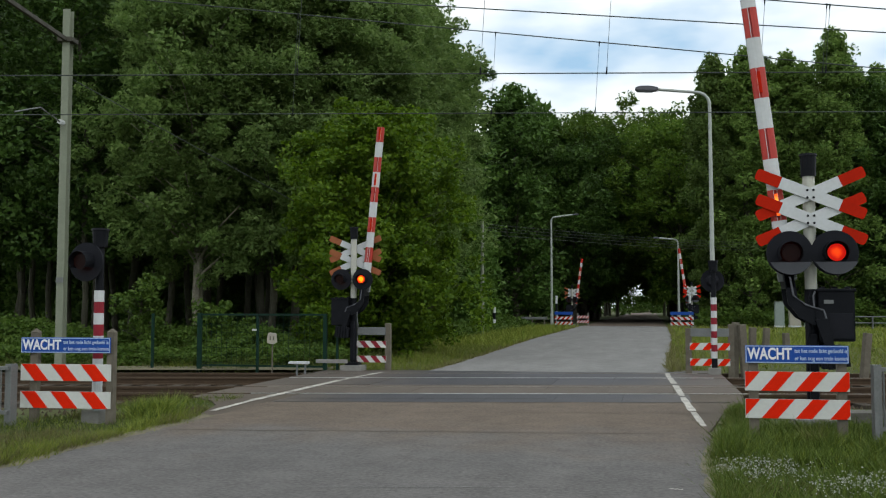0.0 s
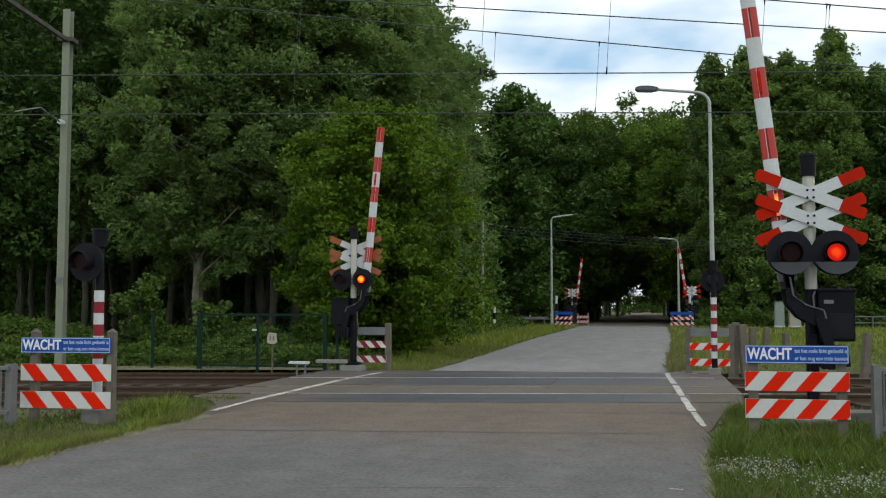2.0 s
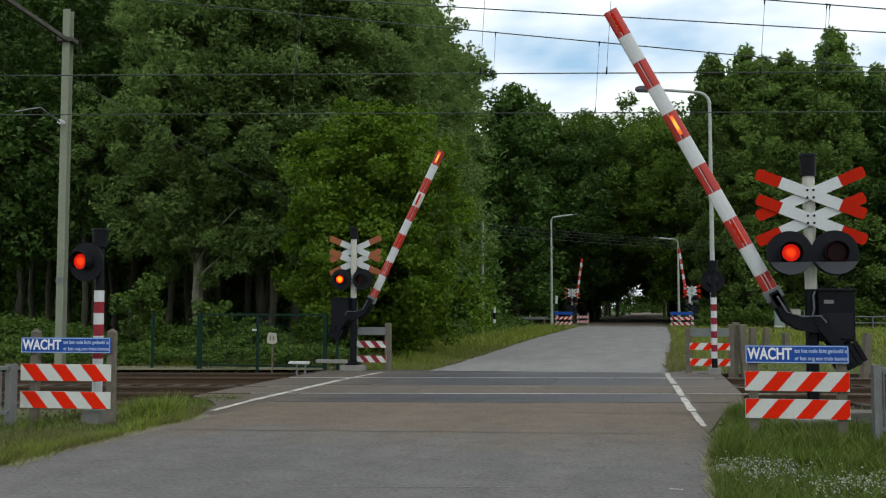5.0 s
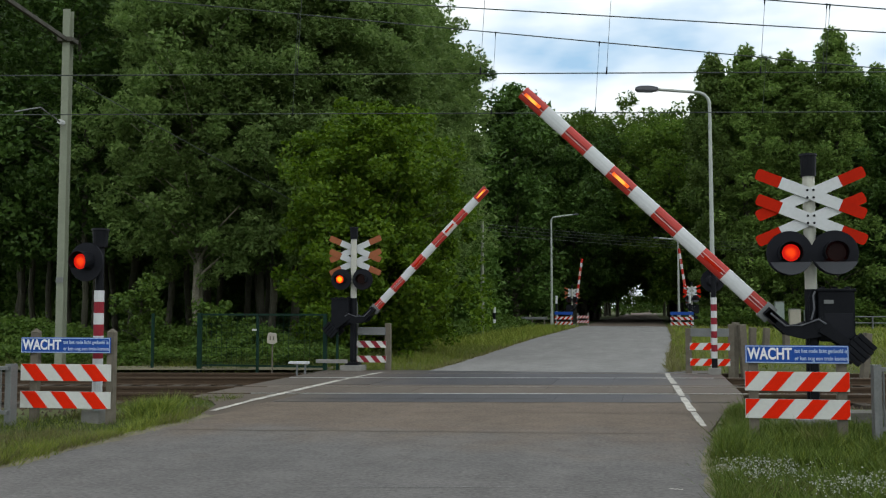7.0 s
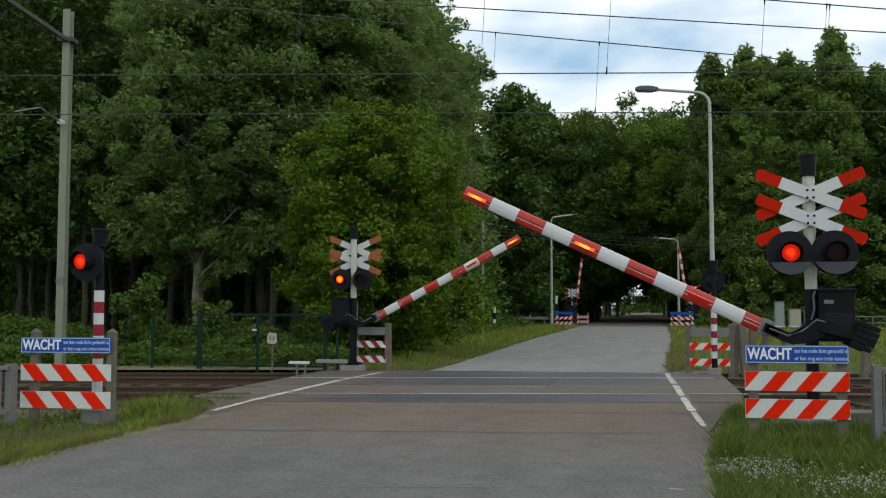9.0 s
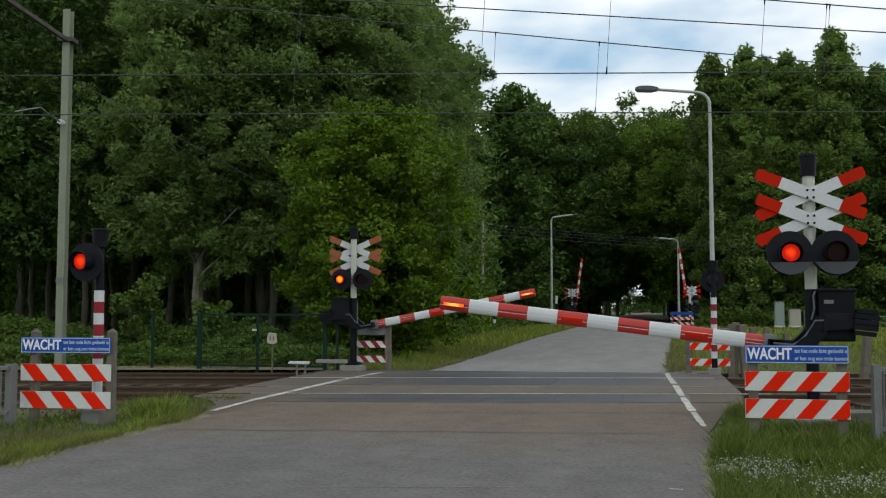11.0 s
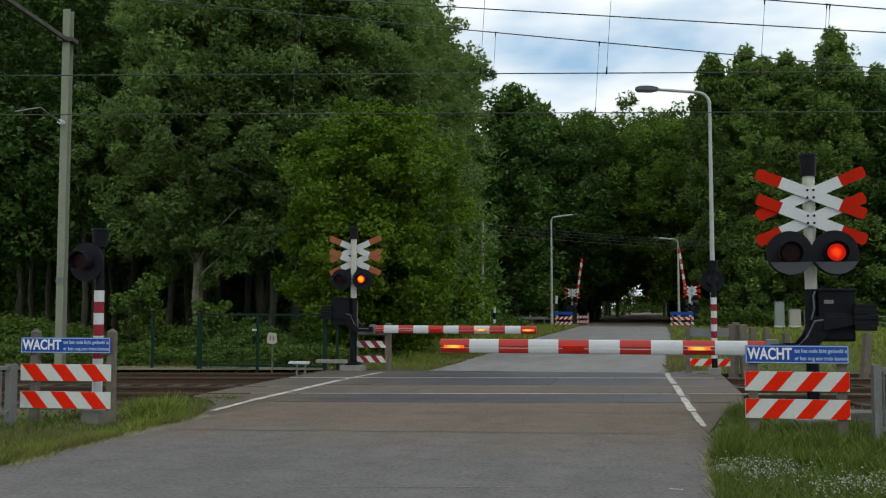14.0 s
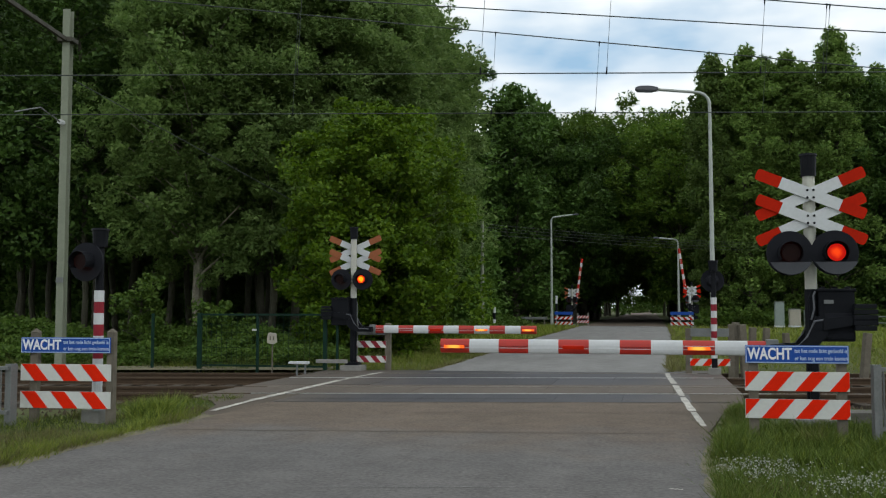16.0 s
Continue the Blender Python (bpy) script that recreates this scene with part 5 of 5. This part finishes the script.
foliage_band("undergrowth", "low green nettles behind the mesh fence", 1600, nettles, 0.2, 30, 0.085, LEAF_LOW)


def verge(r):
    y = r.uniform(36, 80)
    x = -r.uniform(9.6, 12.2)
    return (x, y, r.uniform(0, 0.25 + 0.9 * max(0, noise.noise((x * 0.3, y * 0.2, 5)) + 0.2)))


foliage_band("undergrowth", "green shrubs on the verge beside the wood", 1200, verge, 0.4, 26, 0.18, LEAF_LOW)


def far_wall(r):
    x, z = r.uniform(-110, 80), r.uniform(0, 20) * r.uniform(0.5, 1)
    if -4.6 < x < -1.2:
        z = 4.6 + z * 0.7
    return (x, r.uniform(215, 240), z)


foliage_band("far_woods", "dark far woods beyond the trees", 1500, far_wall, 2.6, 26, 0.9, LEAF_DARK)


def road_end(r):
    return (r.uniform(-9, 4), r.uniform(300, 306), r.uniform(0, 5.2))


foliage_band("far_woods", "green shrubs where the road ends", 150, road_end, 1.6, 40, 0.5, LEAF_LOW)


def side_wall(r):
    return (r.uniform(-66, -12), r.uniform(66, 72), r.uniform(0.1, 14) * r.uniform(0.2, 1))


foliage_band("far_woods", "dark woods behind the poplars", 2300, side_wall, 1.8, 70, 0.38, LEAF_DARK)


def low_right(r):
    x = r.uniform(3.6, 34)
    return (x, r.uniform(86.5, 92), r.uniform(0, 2.2) * (0.5 + 0.8 * abs(noise.noise((x * 0.2, 1, 1)))))


foliage_band("undergrowth", "green shrubs under the far trees", 500, low_right, 0.8, 30, 0.3, LEAF_LOW)


# ---- grass ----
def blades(name, label, n, place, h, w, material):
    p = np.array([place(rnd) for _ in range(n)])
    a = rnd.uniform(0, 6.283, n)
    patch = np.array([noise.noise((q[0] * 1.1, q[1] * 0.9, 3.3)) for q in p])
    hh = h * rnd.uniform(0.4, 1.2, n) * np.clip(0.95 + 1.1 * patch + 0.7 * np.array([noise.noise((q[0] * 4.5, q[1] * 3.5, 7.7)) for q in p]), 0.3, 1.8)
    lean = rnd.normal(size=(n, 2)) * hh[:, None] * 0.6
    sx, sy = np.cos(a) * w * 0.5, np.sin(a) * w * 0.5
    z = np.zeros(n)
    low1 = p + np.stack([sx, sy, z], 1)
    low2 = p - np.stack([sx, sy, z], 1)
    tip = p + np.stack([lean[:, 0], lean[:, 1], hh], 1)
    ob = new(name, quads_mesh(name, np.stack([low1, tip, low2], 1), material))
    return tagged(ob, label, "grass", kind="stuff")


def on_ground(x, y):
    return (x, y, max(ground_z(x, y), -0.012 if -6.9 < x < 1.2 and y < 14 else -9) - 0.01)


def right_verge(r):
    while True:
        x, y = r.uniform(0.55, 6.5), r.uniform(6.5, 15.5)
        if x > 0.75 + 0.15 * noise.noise((y, 2, 2)) + max(0, y - 12.5) * 0.2 and track_v(x, y) < -4.4:
            return on_ground(x, y)


def left_verge(r):
    while True:
        x, y = r.uniform(-14, -6.3), r.uniform(6.5, 16)
        if x < -6.5 + 0.15 * noise.noise((y, 5, 2)) - max(0, y - 12.8) * 0.3 and track_v(x, y) < -5.3 - 1.0 * smooth(-7.4, -7.8, x) - 0.35 * noise.noise((x * 0.9, y * 0.5, 4)) and x < -6.9 + max(0, 14.2 - y) * 0.6:
            return on_ground(x, y)


def mid_left(r):
    while True:
        x, y = r.uniform(-13, -5.5), r.uniform(23.5, 45)
        if x < far_left(y) - 0.1 + 0.2 * noise.noise((y, 5, 2)) and track_v(x, y) > 4.1:
            return on_ground(x, y)


def mid_right(r):
    while True:
        x, y = r.uniform(0.4, 13), r.uniform(23.5, 60)
        if x > far_right(y) + 0.1 and track_v(x, y) > 3.6:
            return on_ground(x, y)


def far_verges(r):
    y = 40 + 42 * r.uniform() ** 1.3
    x = r.uniform(-10.5, far_left(y) - 0.05) if r.uniform() < 0.5 else r.uniform(far_right(y) + 0.05, 20)
    return on_ground(x, y)


def wood_edge(r):
    x = r.uniform(-30, -8.0)
    y = track_y(x, r.uniform(4.5, 11))
    return on_ground(x, y)


def left_edge(r):
    y = r.uniform(6.5, 12.6)
    x = -6.42 - abs(r.normal()) * 0.22
    return on_ground(x, y)


TUFTS_LEFT = [(-6.62 + rt.uniform(-0.16, 0.1), 7.0 + 0.155 * i + rt.uniform(-0.1, 0.1), rt.uniform(0.05, 0.13)) for i in range(40)]
TUFTS_RIGHT = [(right_rim(7.2 + 0.22 * i) + rt.uniform(0.12, 0.3), 7.2 + 0.22 * i, rt.uniform(0.04, 0.1)) for i in range(28)]


def left_tufts(r):
    x, y, s = TUFTS_LEFT[r.integers(len(TUFTS_LEFT))]
    return on_ground(x + r.normal() * s, y + r.normal() * s)


def right_tufts(r):
    x, y, s = TUFTS_RIGHT[r.integers(len(TUFTS_RIGHT))]
    return on_ground(x + r.normal() * s, y + r.normal() * s)


def weeds(r):
    f = r.uniform()
    return on_ground(-7.0 - 0.9 * f + r.normal() * 0.16, 12.7 + 1.5 * f + r.normal() * 0.2)


def right_lush(r):
    while True:
        x, y = r.uniform(0.5, 4.5), r.uniform(10.2, 13.6)
        if x > right_rim(y) + 0.19 + 0.14 * noise.noise((y * 1.5, 2, 2)):
            return on_ground(x, y)


def right_front(r):
    while True:
        x, y = r.uniform(0.4, 4.8), r.uniform(6.8, 11)
        if x > right_rim(y) + 0.17 + 0.16 * noise.noise((y * 1.2, 2, 2)):
            return on_ground(x, y)


def dry_left(r):
    while True:
        q = left_verge(r)
        if noise.noise((q[0] * 0.8, q[1] * 0.7, 6.1)) + 0.25 * (q[0] + 7.2) > -0.05:
            return q


def dry_right(r):
    while True:
        q = right_front(r)
        if noise.noise((q[0] * 0.9, q[1] * 0.8, 8.1)) > -0.02:
            return q


blades("grass", "lush green grass on the verge by the fence", 30000, right_lush, 0.13, 0.01, GRASS)
blades("grass", "bright green grass on the verge by the fence", 3500, right_lush, 0.14, 0.01, GRASS_LIME)
blades("grass", "short green grass on the verge", 36000, right_front, 0.06, 0.009, GRASS)
blades("grass", "dry straw in the short verge grass", 13000, dry_right, 0.06, 0.008, DRY_GRASS)
def straw(r):
    return on_ground(1.86 + r.normal() * 0.03, 12.0 + r.normal() * 0.03)


def track_side(r):
    x = r.uniform(-9.8, -7.15)
    return on_ground(x, track_y(x, -3.6 - abs(r.normal()) * 0.7))


def right_edge(r):
    y = r.uniform(6.8, 16.2)
    return on_ground(right_rim(y) + 0.08 + abs(r.normal()) * 0.16 + 0.12 * noise.noise((y * 2.2, 1, 4)), y)


blades("grass", "short grass along the road edge", 7000, right_edge, 0.1, 0.01, GRASS)
blades("grass", "dry trampled grass along the road edge", 5000, right_edge, 0.07, 0.01, DRY_GRASS)
blades("grass", "dry straw tuft before the fence", 150, straw, 0.19, 0.012, DRY_GRASS)
blades("grass", "weeds between the road and the rails", 2600, track_side, 0.2, 0.014, GRASS)
blades("grass", "dry weeds between the road and the rails", 700, track_side, 0.26, 0.012, DRY_GRASS)
blades("grass", "green grass behind the fence", 9000, right_verge, 0.2, 0.014, GRASS)
blades("grass", "green grass on the verge by the fence", 26000, left_verge, 0.1, 0.01, GRASS)
blades("grass", "bright green grass on the verge by the fence", 6000, left_verge, 0.11, 0.01, GRASS_LIME)
blades("grass", "ragged grass tufts over the asphalt edge", 5500, left_tufts, 0.12, 0.01, GRASS_LIME)
blades("grass", "ragged grass tufts over the asphalt edge", 2600, right_tufts, 0.1, 0.01, GRASS)
blades("grass", "tall weeds at the end of the verge", 4200, weeds, 0.2, 0.014, GRASS)
blades("grass", "tall pale weeds at the end of the verge", 2200, weeds, 0.22, 0.012, GRASS_LIME)
blades("grass", "dry grass on the verge", 8000, dry_left, 0.13, 0.01, DRY_GRASS)
blades("grass", "dry trampled grass along the road edge", 5000, left_edge, 0.07, 0.01, DRY_GRASS)
blades("grass", "green grass beyond the tracks", 26000, mid_left, 0.19, 0.022, GRASS_LIME)
blades("grass", "dry grass beyond the tracks", 3000, mid_left, 0.2, 0.02, DRY_GRASS)
blades("grass", "wild grass at the wood's edge", 18000, wood_edge, 0.32, 0.022, GRASS)
blades("grass", "dry stalks at the wood's edge", 2500, wood_edge, 0.45, 0.016, DRY_GRASS)
blades("grass", "green meadow grass beyond the tracks", 26000, mid_right, 0.15, 0.03, GRASS_LIME)
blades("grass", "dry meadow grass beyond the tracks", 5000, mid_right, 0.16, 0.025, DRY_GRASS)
blades("grass", "green grass along the far road", 20000, far_verges, 0.3, 0.06, GRASS_LIME)


def far_edges(r):
    y = 24.5 + 56 * r.uniform() ** 1.6
    x = far_left(y) + 0.05 - abs(r.normal()) * 0.25 if r.uniform() < 0.5 else far_right(y) - 0.03 + abs(r.normal()) * 0.25
    return on_ground(x, y)


blades("grass", "dry grass along the edges of the far road", 9000, far_edges, 0.14, 0.03, DRY_GRASS)
tree("shrub", pose(-15.5, 27.0, -0.05), "young leafy shrub at the wood's edge", "",
     tree_meshes(91, 2.3, 0.2, 0.75, dome, 20, 70, 60, 0.12, LEAF_LOW, 0.03, 0.3, 4))
tree("shrub", pose(-13.4, 27.5, -0.05), "young leafy shrub beside the mesh fence", "",
     tree_meshes(92, 1.6, 0.1, 0.6, dome, 14, 45, 60, 0.12, LEAF_LOW, 0.03, 0.28, 4))


CLOVER = [(0.72 + 0.31 * i + 0.15 * rt.uniform(-1, 1), 9.9 - 0.18 * i + rt.uniform(-0.45, 0.45)) for i in range(13)]


def clover(r):
    cx, cy = CLOVER[r.integers(len(CLOVER))]
    x, y = cx + r.normal() * 0.2, cy + r.normal() * 0.28
    if x < 0.6:
        x = 0.6 + abs(r.normal()) * 0.25
    return (x, y, ground_z(x, y) + r.uniform(0.06, 0.13))


c = np.array([clover(rnd) for _ in range(2000)])
fl = new("clover_flowers", quads_mesh("clover_flowers", np.concatenate([leaves(rnd, c, 0.02), leaves(rnd, c, 0.02)]), FLOWER))
tagged(fl, "small white clover flowers in the grass", "flowers", kind="stuff")


# ---- what moves ----
PERIOD = 0.66


def safe(t):
    """Keep a change of light clear of the half seconds."""
    near = round(t * 2) / 2
    if abs(t - near) < 0.07:
        t = near + (0.07 if t >= near else -0.07)
    return t


def flash_rows(place, changes, start_on):
    """A lens that turns its lit or its dark face to the front at each change."""
    a = 0 if start_on else 180
    rows = [(0.0, place @ pose(0, 0, 0, 0, 0, a))]
    for t in changes:
        f = round(t * FPS)
        if f < 2 or f > 16 * FPS - 3:
            continue
        for k in range(4):
            rows.append(((f - 1 + k) / FPS, place @ pose(0, 0, 0, 0, 0, a + 60 * k)))
        a += 180
    rows.append((16.0, place @ pose(0, 0, 0, 0, 0, a)))
    return rows


def still(ob, turn=0):
    """The place of a lens or lamp with its lit face to the front."""
    return Matrix.Translation(ob.matrix_basis.translation) @ pose(0, 0, 0, 0, 0, turn)


def arm_rows(keys, dx, dz):
    """The barrier's turn; its crank shifts the pivot by dx and dz as the arm stands up."""
    rows = []
    for t, a in keys:
        up = min(1.0, max(0.0, (a - 50) / 30))
        rows.append((t, pose(PIVOT_X + dx * up, -0.02, PIVOT_Z + dz * up, 0, a, 0)))
    return rows


def motions():
    on_right = [safe(0.005 + PERIOD * n) for n in range(1, 25)]
    on_left = [safe(0.375 + PERIOD * n) for n in range(0, 25)]
    both = sorted([(t, 1) for t in on_right] + [(t, 0) for t in on_left])
    changes = [t for t, _ in both if t < 15.9]
    near_l, near_r = near_signal[2]
    rear_l, rear_r = rear_signal[2]
    for ob in (near_r, rear_l):
        walk(ob, flash_rows(still(ob), changes, True))
    for ob in (near_l, rear_r):
        walk(ob, flash_rows(still(ob), changes, False))
    single = sorted([safe((0.36 if n != 4 else 0.32) + PERIOD * n) for n in range(24)] + [safe(0.63 + PERIOD * n) for n in range(24)])
    walk(left_lamp[1], flash_rows(still(left_lamp[1]), single, False))
    for s, tips, turn in ((near_signal, (6.43, 11.2, 13.57), 0), (rear_signal, (2.93, 11.8, 12.8), 180)):
        tip, mid, third = s[3]
        walk(tip, flash_rows(still(tip, turn), tips, False))
        if turn == 0:
            walk(mid, flash_rows(still(mid, turn), [t for t in changes if not 10.8 < t < 13.5], False))
            walk(third, flash_rows(still(third, turn), [t for t in changes if t < 5.2 or t > 13.8], True))
        else:
            walk(mid, flash_rows(still(mid, turn), [t for t in changes if t < 4.9 or t > 12.85], False))
            walk(third, flash_rows(still(third, turn), [12.78] + [t for t in changes if t > 12.85], False))
    near_keys = ((0, 83.5), (2.8, 83.5), (3.0, 83.0), (3.5, 77.9), (4.0, 71.3), (4.2, 69.3), (6.5, 48.9), (7.0, 43.9), (9.0, 25.3), (11.5, 2.7), (11.8, 0.6), (12.05, 0), (16, 0))
    rear_keys = ((0, 84.6), (2.8, 84.6), (3.0, 84.2), (3.5, 79.7), (4.0, 73.8), (6.5, 51.2), (7.0, 46.2), (8.0, 37.0), (9.0, 28.0), (11.5, 7.4), (12.0, 3.6), (12.4, 0.5), (12.6, 0), (16, 0))
    walk(near_signal[1], arm_rows(near_keys, 0.015, 0.13))
    walk(rear_signal[1], arm_rows(rear_keys, 0.0, 0.17))


motions()
